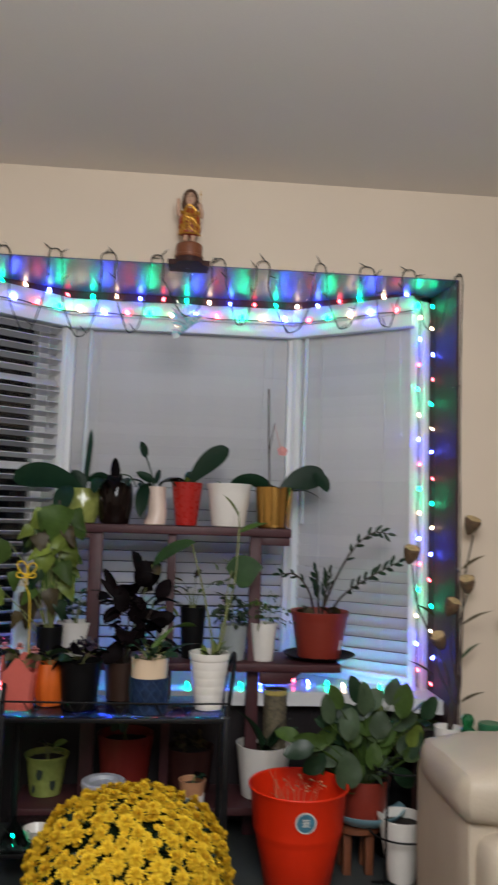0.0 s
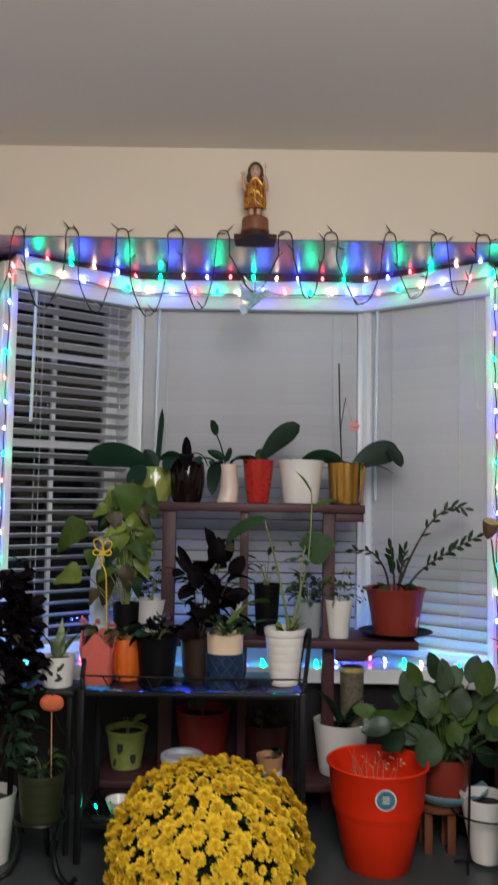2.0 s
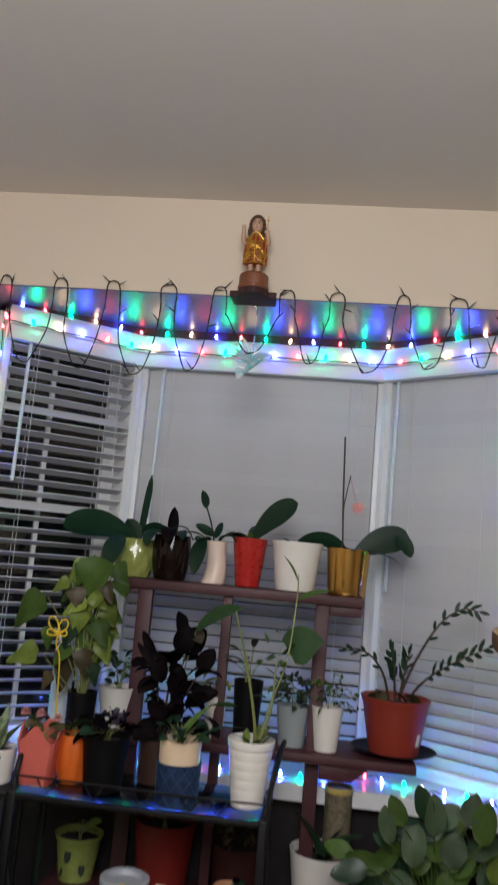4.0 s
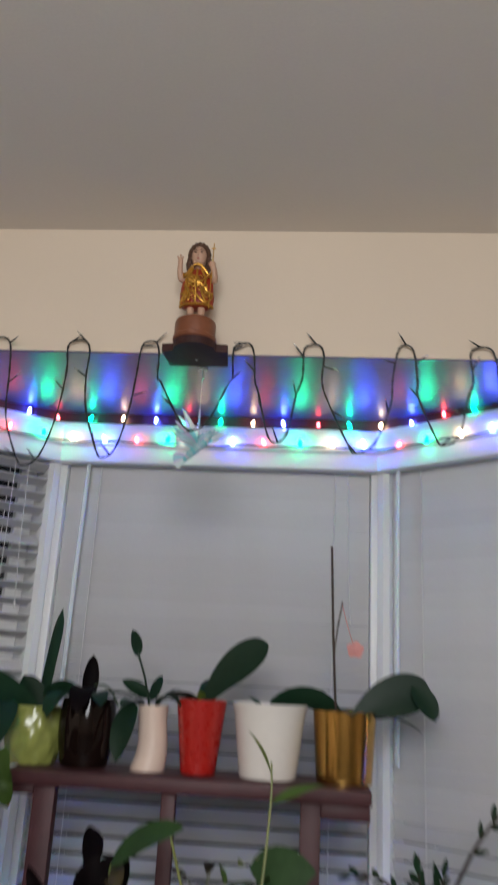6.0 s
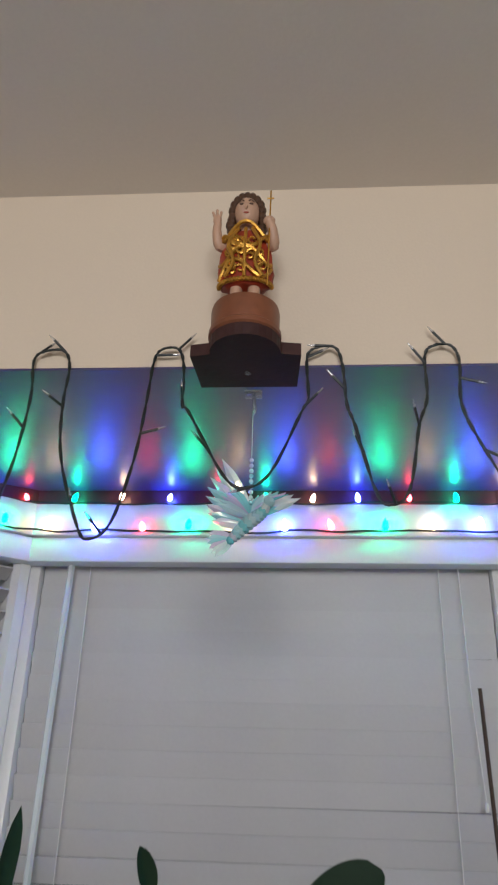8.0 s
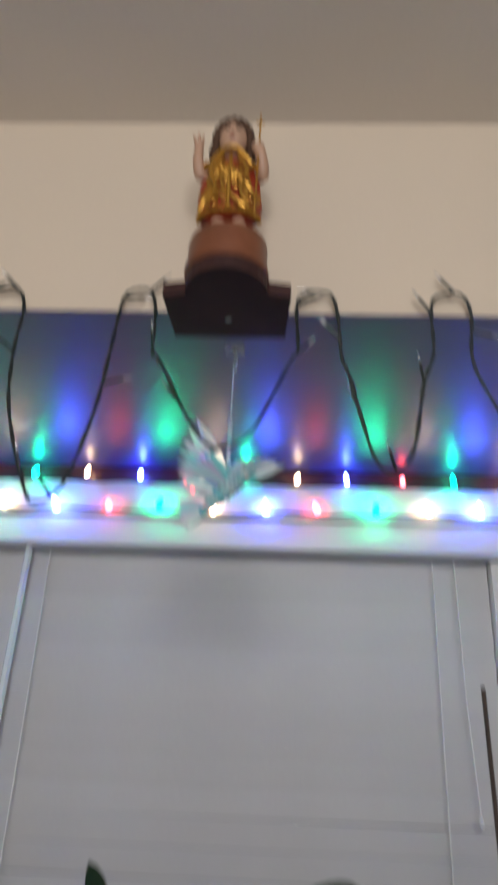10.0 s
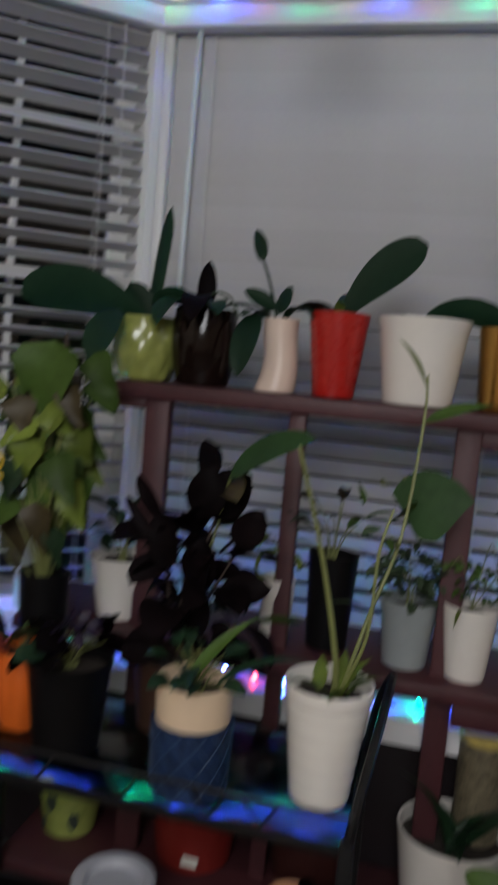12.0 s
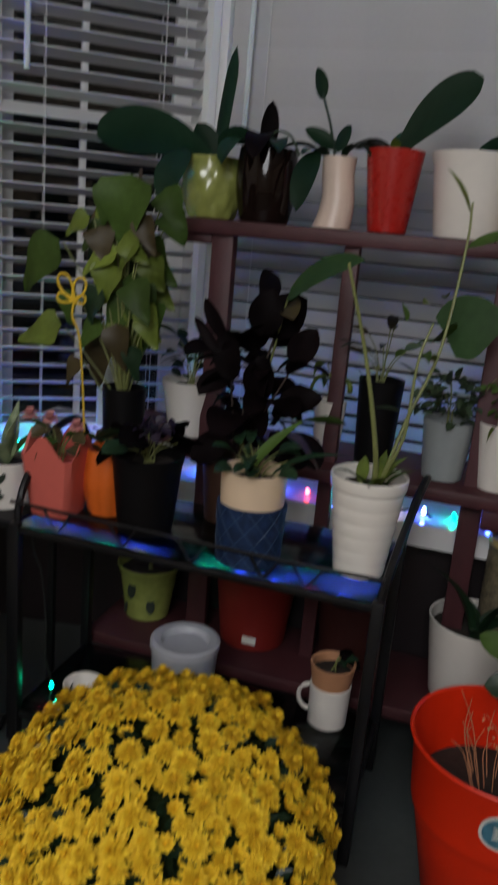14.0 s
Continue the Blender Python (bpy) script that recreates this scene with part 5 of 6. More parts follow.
pot(c, 0.049, 0.029, 0.135, TAN)
tuft(c, 5, 0.03, 0.05, 0.05, [LEAF_B, LEAF_D], "oval", 0.11, 57)

p = plant("bowl", -0.42, -0.17, 0.0645, "small white bowl with dark leaf pattern", "bowl")
part("bowl_body", lathe([(0.025, 0), (0.028, 0.003), (0.045, 0.042), (0.042, 0.042), (0.026, 0.008)], 36), P_WHITE, p)
for k in range(7):
    bm = leaf_bm((0, 0, 0), 90, 0, 0.03, 0.014, "oval", 0, 0)
    bmesh.ops.transform(bm, matrix=Matrix.Rotation(radians(-60 + 20 * k), 4, "Z") @ Matrix.Translation((0, -0.0345, 0.012)) @ Matrix.Rotation(radians(64), 4, "X") @ Matrix.Rotation(radians(30 * (-1) ** k), 4, "Z"), verts=bm.verts)
    part("leaf_decal", bm, INK, p)

p = plant("potted_plant", 0.370, 0.215, LOWZ, "dark strap-leaved plant in a large white pot")
pot(p, 0.108, 0.084, 0.195, P_WHITE)
for k, (az, el, l) in enumerate(((200, 70, 0.17), (330, 50, 0.16), (20, 45, 0.15), (270, 40, 0.12), (150, 60, 0.12), (300, 65, 0.18))):
    leaf(p, (rp.uniform(-0.03, 0.03), rp.uniform(-0.06, -0.01), 0.165), az, el + 8, l * 1.25, 0.045, "lance", 0.9, LEAF_D, 0.3, 20)

p = plant("basket", 0.415, 0.25, 0.243, "slim woven yellow-grey basket standing in a white pot", "basket")
part("basket_body", lathe([(0.042, 0.0)] + [(0.046 + 0.0012 * (-1) ** k, 0.006 + 0.008 * k) for k in range(27)] + [(0.042, 0.218), (0.039, 0.02)], 36), mat("woven_cane", (0.17, 0.14, 0.085), 0.6, var=0.7, scale=70, fine=160, bump=0.8), p)
part("rim", lathe([(0.047, 0.205), (0.0495, 0.208), (0.0495, 0.222), (0.047, 0.225), (0.043, 0.222), (0.043, 0.208)], 36), mat("yellow_cane", (0.50, 0.38, 0.10), 0.5, var=0.4, scale=50, bump=0.4), p, "yellow woven rim")

# Orange-red bucket
p = plant("bucket", 0.440, -0.215, 0.0, "tall orange-red plastic planter bucket with round sticker", "bucket")
part("bucket_body", lathe([(0.103, FZ), (0.107, FZ + 0.004), (0.140, 0.095), (0.1435, 0.108), (0.148, 0.118), (0.1505, 0.128), (0.160, 0.243), (0.167, 0.252), (0.169, 0.258), (0.1665, 0.2615), (0.161, 0.258), (0.152, 0.20), (0.142, 0.14), (0.0, 0.138)], 64, close=False), BUCKET, p)
part("soil", lathe([(0.1415, 0.142), (0.07, 0.148), (0.0, 0.145)], 30, close=False), SOIL, p)
bm = lathe([(0.0, 0.0), (0.030, 0.0), (0.0335, 0.0008), (0.0335, 0.0016)], 40, close=False)
m_st = Matrix.Translation((0, -0.1572, 0.191)) @ Matrix.Rotation(radians(90 + 4.6), 4, "X")
bmesh.ops.transform(bm, matrix=m_st @ Matrix.Translation((0, 0, -0.0005)), verts=bm.verts)
part("sticker_ring", bm, PAPER, p, "pale grey sticker edge")
bm = lathe([(0.0, 0.0), (0.0285, 0.0)], 40, close=False)
bmesh.ops.transform(bm, matrix=m_st @ Matrix.Translation((0, 0, 0.0025)), verts=bm.verts)
part("sticker", bm, LABELBLUE, p, "teal blue round sticker")
bm = bmesh.new()
for k in range(5):
    box(bm, (-0.012 + 0.003 * (k % 2), -0.010 + 0.005 * k, 0.0036), (0.012 - 0.003 * (k % 2), -0.0075 + 0.005 * k, 0.0042), 0, m_st)
part("sticker_print", bm, PAPER, p)
for k in range(16):
    x, y = rp.uniform(-0.09, 0.10), rp.uniform(-0.03, 0.12)
    stem(p, [(x * 0.5, y * 0.5, 0.14), (x * 0.8, y * 0.8, 0.21), (x + rp.uniform(-0.03, 0.03), y, rp.uniform(0.22, 0.275))], 0.0011, 0.0006, TAN, name="dry_sprig")
fuzz(p, 46, (0.02, 0.05, 0.245), (0.10, 0.07, 0.03), 0.010, TAN, 61, 0.7, name="dry_leaves")

# Chrysanthemum
p = plant("chrysanthemum", -0.102, -0.475, FZ, "large dome of yellow chrysanthemum flowers in a pot")
pot(p, 0.125, 0.095, 0.17, P_BLACK)
RX, RZ, CZ = 0.283, 0.209, 0.176
rm = random.Random(77)
# Solid hull in near-black green: inner foliage with the shade between blooms coloured in.
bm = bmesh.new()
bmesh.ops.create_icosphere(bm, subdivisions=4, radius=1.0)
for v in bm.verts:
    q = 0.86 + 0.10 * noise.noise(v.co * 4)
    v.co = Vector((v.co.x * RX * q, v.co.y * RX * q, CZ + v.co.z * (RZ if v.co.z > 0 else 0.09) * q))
part("shaded_foliage_core", bm, mat("shaded_leaf_core", (0.012, 0.022, 0.006), 0.8, spec=0.1, var=0.6, scale=40, bump=0.6), p)
bm = bmesh.new()
for k in range(900):
    u, a = rm.uniform(-0.25, 1.0), rm.uniform(0, 2 * math.pi)
    h = math.sqrt(max(0.0, 1 - max(u, -0.2) ** 2))
    c = (RX * 0.92 * h * math.cos(a), RX * 0.92 * h * math.sin(a), CZ + RZ * 0.92 * max(u, -0.3))
    leaf_bm(c, math.degrees(a) + rm.uniform(-60, 60), rm.uniform(-10, 60), 0.035, 0.018, "oval", 0.5, 0.3, rm.uniform(-50, 50), bm=bm, rows=3)
part("leaves", bm, LEAF_D, p)


def bloom_mesh(seed, wide):
    r = random.Random(seed)
    bm = bmesh.new()
    for ring, (n, el, ln) in enumerate(((15, 0, wide * 0.92), (14, 14, wide * 0.84), (12, 30, wide * 0.68), (9, 48, wide * 0.50), (6, 68, wide * 0.36))):
        for k in range(n):
            leaf_bm((0, 0, 0.0034 * ring), 360 * k / n + ring * 13 + r.uniform(-12, 12), el + r.uniform(-10, 10), ln * r.uniform(0.85, 1.08), wide * 0.36, "oval", 0.25, 0.35, 0, bm=bm, rows=3)
    ball(bm, (0, 0, 0.012), 0.0060, 6, (1, 1, 0.7))
    me = bpy.data.meshes.new("bloom")
    bm.to_mesh(me)
    bm.free()
    me.materials.append(MUM)
    me.materials.append(MUM_MID)
    return me


BLOOMS = [bloom_mesh(1, 0.029), bloom_mesh(2, 0.026), bloom_mesh(3, 0.032), bloom_mesh(4, 0.022)]
golden = math.pi * (3 - math.sqrt(5))
count = 318
for k in range(count):
    u = 1 - 1.22 * (k + 0.5) / count
    a = golden * k + rm.uniform(-0.10, 0.10)
    h = math.sqrt(max(0.0, 1 - u * u))
    if rm.random() < 0.09:
        continue
    nx, ny, nz = h * math.cos(a), h * math.sin(a), u
    q = 1.0 + 0.05 * noise.noise(Vector((nx, ny, nz)) * 3.5) + rm.uniform(-0.025, 0.025)
    c = Vector((RX * nx * q, RX * ny * q, CZ + (RZ if u > 0 else 0.26) * nz * q))
    d = Vector((nx, ny, nz + 0.25)).normalized()
    d = (d + Vector((rm.uniform(-0.3, 0.3), rm.uniform(-0.3, 0.3), rm.uniform(-0.2, 0.3)))).normalized()
    o = new("bloom", BLOOMS[rm.choice((0, 0, 1, 1, 2, 3))])
    o.parent = p
    o.matrix_basis = Matrix.Translation(c) @ d.to_track_quat("Z", "Y").to_matrix().to_4x4() @ Matrix.Rotation(rm.uniform(0, 6.28), 4, "Z")

fill = bmesh.new()
for k in range(340):
    u_ = 1 - 1.2 * (k + 0.3) / 340
    a = golden * k + 1.3
    h = math.sqrt(max(0.0, 1 - u_ * u_))
    c = Vector((RX * 0.965 * h * math.cos(a), RX * 0.965 * h * math.sin(a), CZ + (RZ if u_ > 0 else 0.26) * 0.965 * u_))
    rot = Vector((h * math.cos(a), h * math.sin(a), u_ + 0.3)).normalized().to_track_quat("Z", "Y").to_matrix().to_4x4()
    tmp = bmesh.new()
    for n_, el, ln in ((9, 25, 0.017), (6, 58, 0.012)):
        for j in range(n_):
            leaf_bm((0, 0, 0), 360 * j / n_ + 20 * k, el, ln, 0.008, "paddle", -0.3, 0.3, bm=tmp, rows=2)
    bmesh.ops.transform(tmp, matrix=Matrix.Translation(c) @ rot, verts=tmp.verts)
    me = bpy.data.meshes.new("tmp")
    tmp.to_mesh(me)
    tmp.free()
    fill.from_mesh(me)
    bpy.data.meshes.remove(me)
part("small_bloom", fill, MUM, p)["kind"] = "stuff"

# Big-leaved plant on a plate over a wooden stool
st = plant("wooden_stool", 0.665, -0.09, 0.0, "low reddish brown wooden stool under a plate", "stool")
part("seat", lathe([(0.085, 0.072), (0.09, 0.076), (0.09, 0.092), (0.085, 0.095)], 30), BROWN_WOOD, st)
for k in range(4):
    a = radians(45 + 90 * k)
    part("leg", new_box((0.055 * math.cos(a) - 0.014, 0.055 * math.sin(a) - 0.014, FZ), (0.055 * math.cos(a) + 0.014, 0.055 * math.sin(a) + 0.014, 0.073), 0.003), BROWN_WOOD, st)
pl = plant("plate", 0.695, -0.09, 0.0955, "pale blue ceramic plate under a plant pot", "plate")
part("dish", lathe([(0.0, 0.0), (0.075, 0.0), (0.115, 0.018), (0.142, 0.046), (0.1435, 0.050), (0.140, 0.050), (0.112, 0.023), (0.092, 0.005), (0.0, 0.004)], 48, close=False), PLATE, pl)
p = plant("peperomia", 0.695, -0.09, 0.1005, "plant with broad oval grey-green leaves, red-brown pot")
pot(p, 0.092, 0.072, 0.145, P_TERRA)
rl = random.Random(91)
big = [(-0.125, 0.40, -0.2, 1, 0.105, 0.06, LEAF_G), (-0.06, 0.34, 0.05, 1, 0.115, 0.085, LEAF_G), (0.0, 0.42, 0.0, 1, 0.115, 0.088, LEAF_G), (0.05, 0.335, 0.2, 1, 0.10, 0.088, LEAF_G), (-0.07, 0.185, 0.1, 1, 0.125, 0.115, LEAF_G), (-0.13, 0.33, -1, 0.15, 0.12, 0.07, LEAF_M), (0.13, 0.41, 0.15, 1, 0.125, 0.085, LEAF_M), (0.165, 0.31, 0.4, 0.8, 0.085, 0.075, LEAF_Y), (-0.18, 0.33, -0.8, -0.2, 0.11, 0.075, LEAF_D), (-0.14, 0.30, -0.5, -0.5, 0.10, 0.08, LEAF_D), (-0.02, 0.46, -0.3, 1, 0.10, 0.07, LEAF_D), (0.09, 0.45, 0.3, 1, 0.10, 0.07, LEAF_G), (-0.09, 0.45, -0.5, 1, 0.09, 0.06, LEAF_M), (0.10, 0.25, 0.5, -0.4, 0.10, 0.07, LEAF_D), (0.03, 0.24, 0.1, 0.9, 0.09, 0.07, LEAF_M), (-0.22, 0.34, -0.9, 0.3, 0.09, 0.06, LEAF_M), (0.19, 0.42, 0.6, 0.9, 0.09, 0.07, LEAF_D)]
big += [(rl.uniform(-0.18, 0.16), rl.uniform(0.22, 0.43), rl.uniform(-1.0, 1.0), rl.uniform(-0.5, 1.0), rl.uniform(0.09, 0.12), rl.uniform(0.065, 0.085), rl.choice([LEAF_D, LEAF_G, LEAF_M])) for _ in range(34)]
for k, (x, z, dx, dz, ln, w, m) in enumerate(big):
    x, z, w = x - 0.025, z - 0.048, w * 0.85
    y = -0.13 + 0.02 * (k % 4) if k < 17 else rl.uniform(-0.07, 0.05)
    stem(p, [(x * 0.1, y * 0.1, 0.12), (x * 0.6, y * 0.6, z * 0.8), (x, y, z)], 0.0026, 0.002, LEAF_M)
    hung(p, (x, y, z), dx, dz, ln, w, "oval", m, (rl.uniform(-0.6, 0.6), rl.uniform(-0.3, 0.5)), rl.uniform(-0.2, 0.7), rl.uniform(0.08, 0.3), 0.0)
tuft(p, 10, 0.12, 0.06, 0.08, [LEAF_G, LEAF_D], "lance", 0.12, 93, 1.2, aspect=0.3)

p = plant("potted_plant", 0.850, 0.03, FZ, "green plant in a tall black pot")
pot(p, 0.098, 0.078, 0.36, P_BLACK)
tuft(p, 12, 0.13, 0.16, 0.12, [LEAF_M, LEAF_Y, LEAF_D], "oval", 0.34, 95, 1.2, aspect=0.6)
leaf(p, (-0.02, -0.03, 0.46), 250, 40, 0.16, 0.085, "oval", 0.9, LEAF_M, 0.25, 30)
leaf(p, (0.03, -0.02, 0.48), 300, 55, 0.15, 0.08, "oval", 0.9, LEAF_M, 0.25, 20)

ws = plant("wire_stand", 0.800, -0.20, 0.0, "thin black wire plant stand", "plant stand")
for k in range(4):
    a = radians(45 + 90 * k)
    bm = bmesh.new()
    tube(bm, [(0.115 * math.cos(a), 0.115 * math.sin(a), FZ), (0.095 * math.cos(a), 0.095 * math.sin(a), 0.33)], 0.0042, 7)
    part("leg", bm, BLACK, ws)
for z, r in ((0.10, 0.109), (0.31, 0.0965)):
    bm = bmesh.new()
    tube(bm, [(r * math.cos(2 * math.pi * k / 32), r * math.sin(2 * math.pi * k / 32), z) for k in range(33)], 0.0035, 6)
    part("hoop", bm, BLACK, ws)
part("cross_bar", new_box((-0.105, -0.004, FZ + 0.003), (0.105, 0.004, FZ + 0.009)), BLACK, ws)
p = plant("white_planter", 0.800, -0.20, FZ + 0.0095, "tapered white planter standing in the wire stand", "plant pot")
pot(p, 0.083, 0.045, 0.21, P_WHITE)

# ---- things at the bay's west side ----
rack2 = plant("iron_plant_stand", -0.640, -0.33, 0.0, "black wrought iron plant stand with curled feet", "plant stand")
bm = bmesh.new()
tube(bm, [(0.075 * math.cos(2 * math.pi * k / 32), 0.075 * math.sin(2 * math.pi * k / 32), 0.105) for k in range(33)], 0.006, 7)
part("ring", bm, BLACK, rack2)
for a in (-35, 85, 205):
    ca, sa = math.cos(radians(a)), math.sin(radians(a))
    bm = bmesh.new()
    tube(bm, spline([(0.075 * ca, 0.075 * sa, 0.105), (0.06 * ca, 0.06 * sa, 0.04), (0.085 * ca, 0.085 * sa, -0.035), (0.135 * ca, 0.135 * sa, FZ + 0.010), (0.165 * ca, 0.165 * sa, -0.035)], 6), 0.009, 8)
    part("leg", bm, BLACK, rack2)
part("ledge", new_box((-0.07, -0.012, 0.093), (0.07, 0.012, 0.099)), BLACK, rack2)
p = plant("potted_plant", -0.640, -0.33, 0.0995, "bronze and green plant in an olive ribbed pot")
pot(p, 0.074, 0.060, 0.15, P_OLIVE, bands=5)
tuft(p, 9, 0.08, 0.07, 0.06, [LEAF_M, LEAF_T, LEAF_D], "arrow", 0.13, 101, 1.2, aspect=0.8)
fuzz(p, 60, (0.0, -0.01, 0.175), (0.085, 0.075, 0.04), 0.04, LEAF_D, 102, 0.7, "arrow")
pk = plant("pumpkin_pick", -0.605, -0.375, 0.225, "orange felt pumpkin on a thin stick", "plant stake")
bm = bmesh.new()
tube(bm, [(0.004, 0.008, 0.0), (0, 0, 0.235)], 0.0022, 6)
part("stick", bm, TAN, pk)
part("pumpkin", lathe([(0.0, 0.004)] + [(0.037 * math.sin(math.pi * k / 12) ** 0.7, 0.024 - 0.025 * math.cos(math.pi * k / 12)) for k in range(1, 12)] + [(0.0, 0.044)], 56, warp=lambda a, r, z: (r * (0.92 + 0.1 * abs(math.cos(4 * a))) * math.cos(a), 0.42 * r * math.sin(a), z + 0.222), close=False), P_PICK, pk)
part("stalk", lathe([(0.005, 0.262), (0.004, 0.272), (0.005, 0.279)], 8), TWIG, pk)

tb = plant("plant_table", -0.680, -0.115, 0.0, "narrow black metal plant table", "table")
part("tabletop", new_box((-0.115, -0.09, 0.445), (0.105, 0.10, 0.462), 0.003), BLACK, tb)
for x in (-0.10, 0.09):
    for y in (-0.075, 0.085):
        part("leg", new_box((x - 0.008, y - 0.008, FZ), (x + 0.008, y + 0.008, 0.445), 0.002), BLACK, tb)
p = plant("snake_plant", -0.650, -0.12, 0.4625, "snake plant in a white pot with leaf print")
pot(p, 0.060, 0.050, 0.105, P_WHITE)
for k, (a, z, s, tl) in enumerate(((-95, 0.045, 0.035, 35), (-80, 0.060, 0.035, -40), (-110, 0.062, 0.030, 60), (-70, 0.035, 0.028, 20), (-88, 0.028, 0.03, -70))):
    bm = leaf_bm((0, 0, 0), 90, 0, s, s * 0.42, "oval", 0, 0)
    bmesh.ops.transform(bm, matrix=Matrix.Rotation(radians(a + 90), 4, "Z") @ Matrix.Translation((0, -0.0525 - z * 0.095, z)) @ Matrix.Rotation(radians(85), 4, "X") @ Matrix.Rotation(radians(tl), 4, "Z"), verts=bm.verts)
    part("leaf_decal", bm, INK, p)
for az, el, l in ((200, 65, 0.10), (330, 75, 0.12), (260, 60, 0.09), (90, 80, 0.13), (20, 60, 0.10)):
    leaf(p, (0, 0, 0.085), az, el, l * 1.15, 0.036, "lance", 0.3, rp.choice([LEAF_M, LEAF_G, LEAF_V]), 0.35, 20)

p = plant("coleus", -0.830, -0.24, FZ, "tall dark purple leafy plant in a white pot")
pot(p, 0.085, 0.065, 0.22, P_WHITE)
for k in range(9):
    a, h = rp.uniform(0, 6.28), rp.uniform(0.5, 0.85)
    stem(p, [(0, 0, 0.19), (0.04 * math.cos(a), 0.04 * math.sin(a), h * 0.6), (0.09 * math.cos(a), 0.09 * math.sin(a), h)], 0.004, 0.002, TWIG)
fuzz(p, 520, (0.01, -0.01, 0.70), (0.14, 0.12, 0.29), 0.06, LEAF_B, 111, 0.55)
fuzz(p, 130, (0.04, -0.03, 0.45), (0.12, 0.10, 0.15), 0.07, LEAF_D, 112, 0.35, "lance")
fuzz(p, 50, (0.01, -0.01, 0.69), (0.13, 0.12, 0.26), 0.05, LEAF_T, 113, 0.45)

# ---- things at the bay's east side ----
tb = plant("side_table", 1.13, -0.16, 0.0, "small dark side table in the corner", "table")
part("tabletop", new_box((-0.26, -0.13, 0.335), (0.34, 0.13, 0.355), 0.004), DARK_WOOD, tb)
for x in (-0.24, 0.32):
    for y in (-0.11, 0.11):
        part("leg", new_box((x - 0.014, y - 0.014, FZ), (x + 0.014, y + 0.014, 0.335), 0.003), DARK_WOOD, tb)
v = plant("lotus_vase", 0.985, -0.12, 0.3555, "white ceramic cup of dried lotus pods on stems", "vase")
part("vase_body", lathe([(0.036, 0), (0.040, 0.003), (0.048, 0.068), (0.045, 0.068), (0.036, 0.01), (0, 0.008)], 36, close=False), P_WHITE, v)
pods = [(0.102, 0.02, 0.80, 0.031, 12), (0.070, 0.0, 0.585, 0.029, -14), (0.018, -0.01, 0.505, 0.027, 16), (-0.045, -0.02, 0.385, 0.029, -25), (-0.140, -0.02, 0.690, 0.029, 5)]
for x, y, z, r, tl in pods:
    stem(v, [(0, 0, 0.01), (x * 0.25 + 0.03, y, z * 0.35), (x * 0.75 - 0.01, y, z * 0.7), (x, y, z - 0.055)], 0.0035, 0.003, TWIG)
    bm = lathe([(0.004, -0.06), (0.012, -0.052), (0.024, -0.030), (r, -0.006), (r, 0.002), (r * 0.92, 0.004)], 24, warp=lambda a, q, h: (q * (1 + 0.05 * math.sin(6 * a)) * math.cos(a), q * (1 + 0.05 * math.cos(5 * a)) * math.sin(a), h + 0.004 * math.sin(4 * a) * (1 if h > -0.01 else 0)))
    m_pod = Matrix.Translation((x, y, z)) @ Matrix.Rotation(radians(24), 4, "X") @ Matrix.Rotation(radians(tl), 4, "Y")
    bmesh.ops.transform(bm, matrix=m_pod, verts=bm.verts)
    head = part("pod", bm, POD, v, "dried brown lotus seed pod")
    bm = lathe([(r * 0.9, 0.005), (r * 0.5, 0.010), (0.0, 0.008)], 20, close=False)
    for k in range(9):
        ball(bm, (r * 0.55 * math.cos(0.7 * k * 2), r * 0.55 * math.sin(0.7 * k * 2), 0.009), 0.004, 6)
    bmesh.ops.transform(bm, matrix=m_pod, verts=bm.verts)
    part("pod_face", bm, PODSEED, head, "tan pitted pod face")
for az, z, l in ((10, 0.62, 0.12), (200, 0.45, 0.10), (350, 0.42, 0.13), (25, 0.30, 0.12), (160, 0.24, 0.11), (340, 0.15, 0.10)):
    leaf(v, (0.05 * math.cos(radians(az)), 0.0, z), az, 40, l, 0.012, "lance", 0.5, rp.choice([LEAF_G, LEAF_T]), 0.3, 50)
b = plant("green_bottle", 1.068, -0.10, 0.3555, "squat green glass bottle on the side table", "bottle")
part("bottle_body", lathe([(0.026, 0), (0.029, 0.004), (0.030, 0.045), (0.016, 0.062), (0.022, 0.075), (0.024, 0.088), (0.014, 0.105), (0.0, 0.108)], 28, close=False), G_BOTTLE, b)
b = plant("green_tin", 1.150, -0.10, 0.3555, "dark green round tin on the side table", "tin")
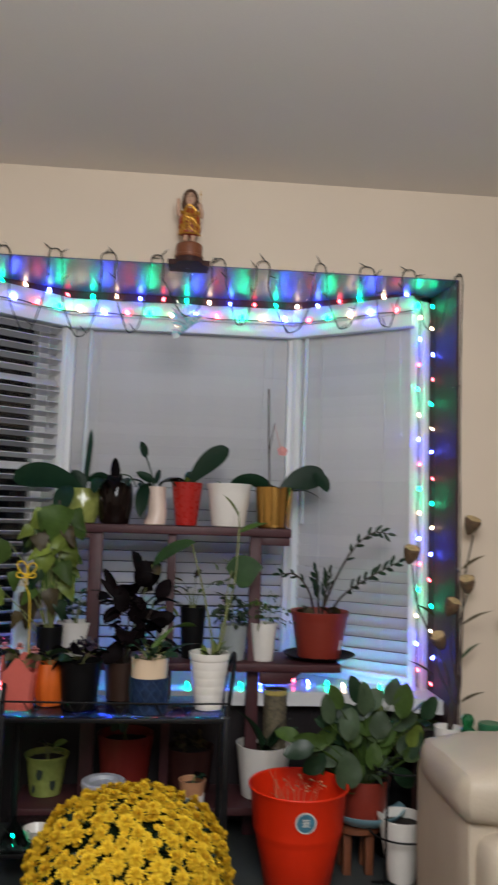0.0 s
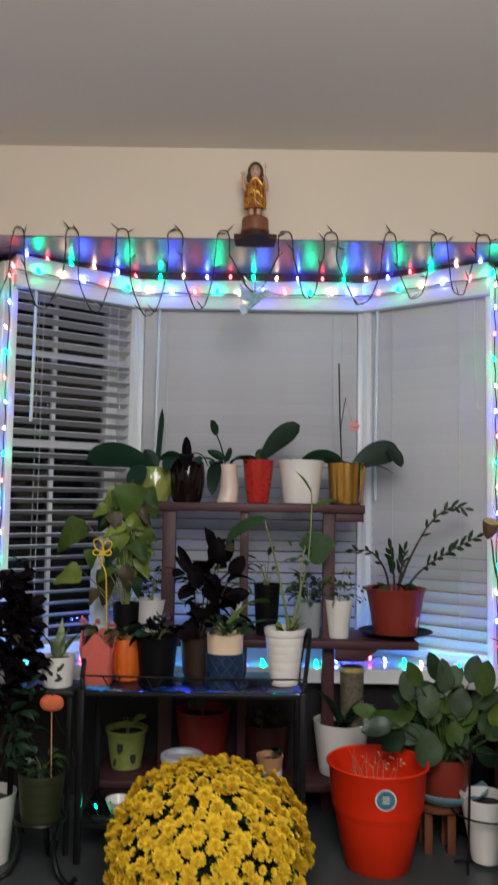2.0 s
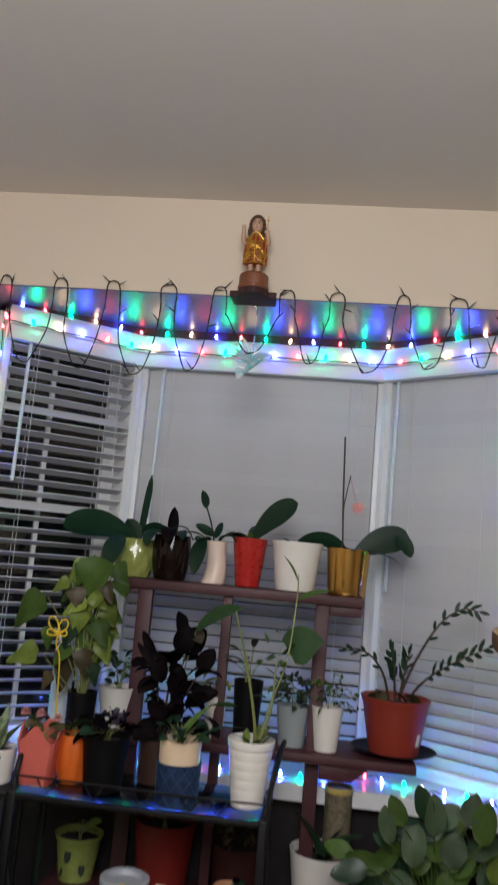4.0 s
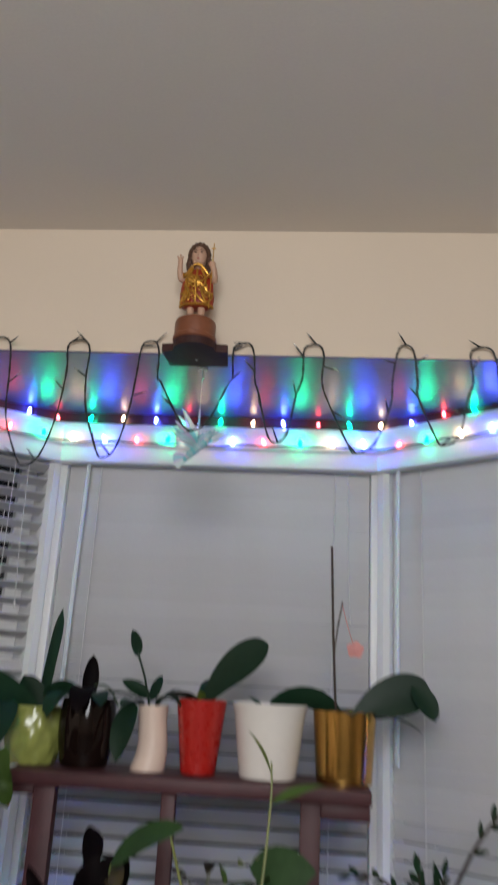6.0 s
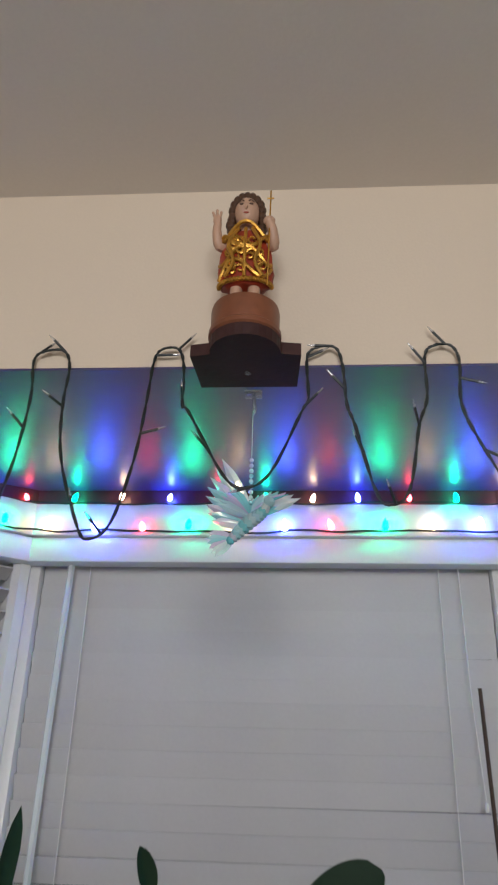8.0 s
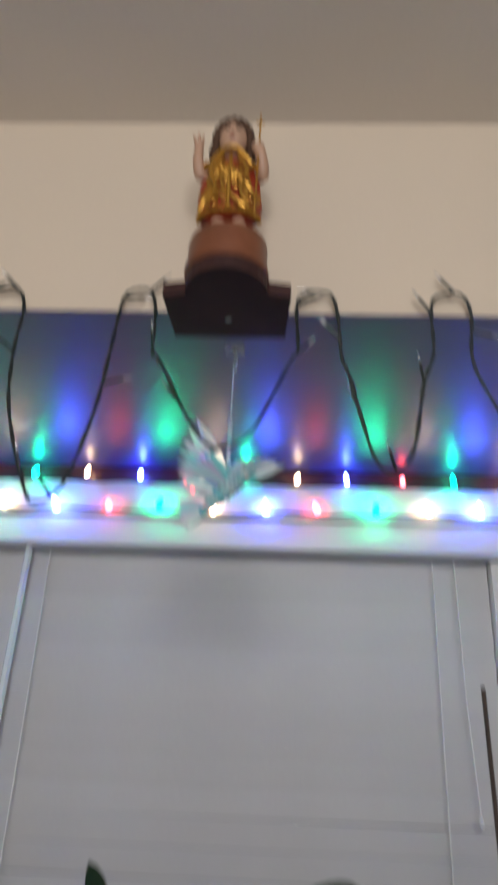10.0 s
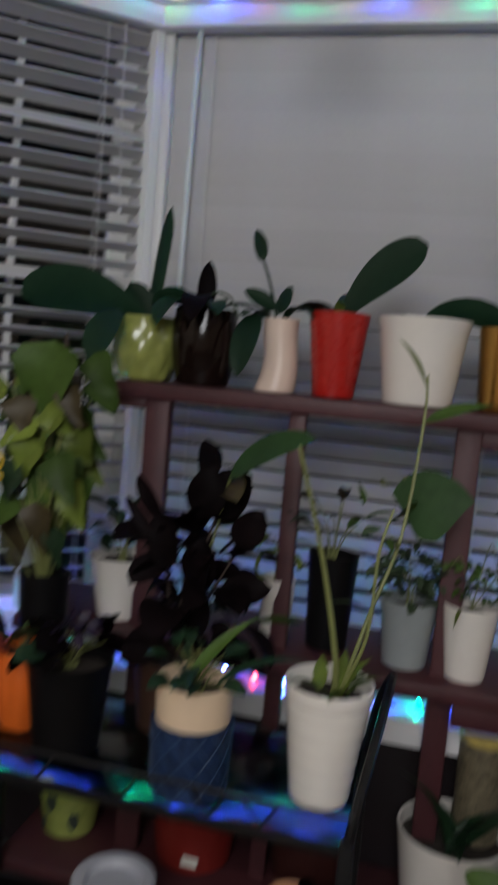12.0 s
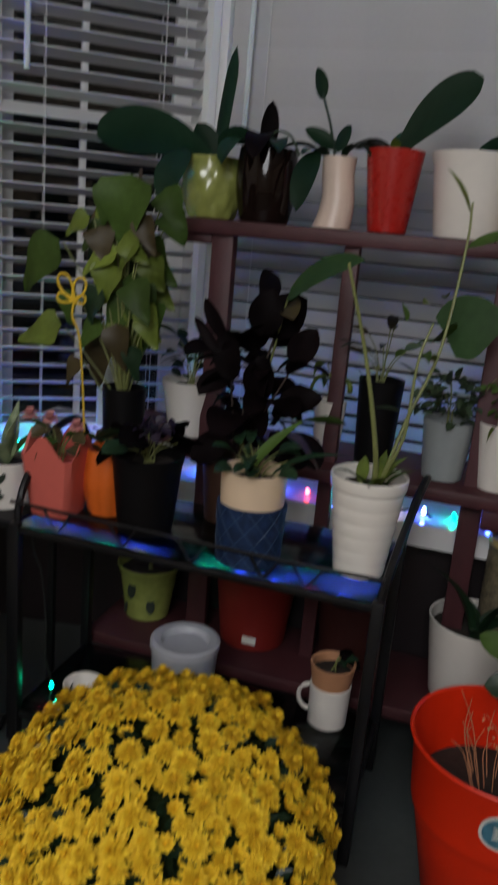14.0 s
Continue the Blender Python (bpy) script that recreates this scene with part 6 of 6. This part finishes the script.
part("tin_body", lathe([(0.040, 0), (0.041, 0.002), (0.041, 0.058)], 32), G_TIN, b)
part("lid", lathe([(0.042, 0.055), (0.0425, 0.072), (0.038, 0.076)], 32), G_TIN, b)
l = plant("table_lamp", 1.345, -0.14, 0.3555, "unlit table lamp with pale cloth shade", "lamp")
part("lamp_base", lathe([(0.06, 0), (0.065, 0.006), (0.05, 0.02), (0.022, 0.05), (0.045, 0.14), (0.05, 0.20), (0.02, 0.28), (0.008, 0.31), (0.008, 0.46)], 32), P_WHITE, l)
part("shade", lathe([(0.165, 0.44), (0.166, 0.442), (0.095, 0.62), (0.092, 0.62), (0.162, 0.444)], 48, close=False), SHADE, l)

# Sofa end
s = plant("sofa", 1.10, -0.62, 0.0, "beige leather sofa end with rounded padding", "sofa")


def cushion(lo, hi, r, puff=0.0):
    bm = bmesh.new()
    bmesh.ops.create_cube(bm, size=2.0)
    bmesh.ops.subdivide_edges(bm, edges=bm.edges, cuts=9, use_grid_fill=True)
    c = Vector([(a + b) / 2 for a, b in zip(lo, hi)])
    h = Vector([(b - a) / 2 for a, b in zip(lo, hi)])
    for v in bm.verts:
        q = Vector([v.co[i] * h[i] for i in range(3)])
        core = Vector([max(-h[i] + r, min(h[i] - r, q[i])) for i in range(3)])
        d = q - core
        if d.length > 1e-6:
            q = core + d.normalized() * r
        k = (1 - v.co.x ** 2) * (1 - v.co.z ** 2)
        q.y += puff * k * (1 if v.co.y > 0 else -1)
        q += Vector((0.004, 0.004, 0.004)) * noise.noise(q * 9 + c * 5)
        v.co = c + q
    return bm


part("frame", cushion((-0.31, -0.20, FZ + 0.005), (1.3, 0.26, 0.40), 0.03), LEATHER, s)
part("backrest", cushion((-0.33, -0.24, 0.335), (1.3, 0.20, 0.505), 0.075, 0.02), LEATHER, s)
part("cushion", cushion((-0.285, -0.30, 0.10), (0.62, 0.10, 0.345), 0.07, 0.02), LEATHER, s)
part("cushion", cushion((0.63, -0.30, 0.10), (1.29, 0.10, 0.345), 0.07, 0.02), LEATHER, s)
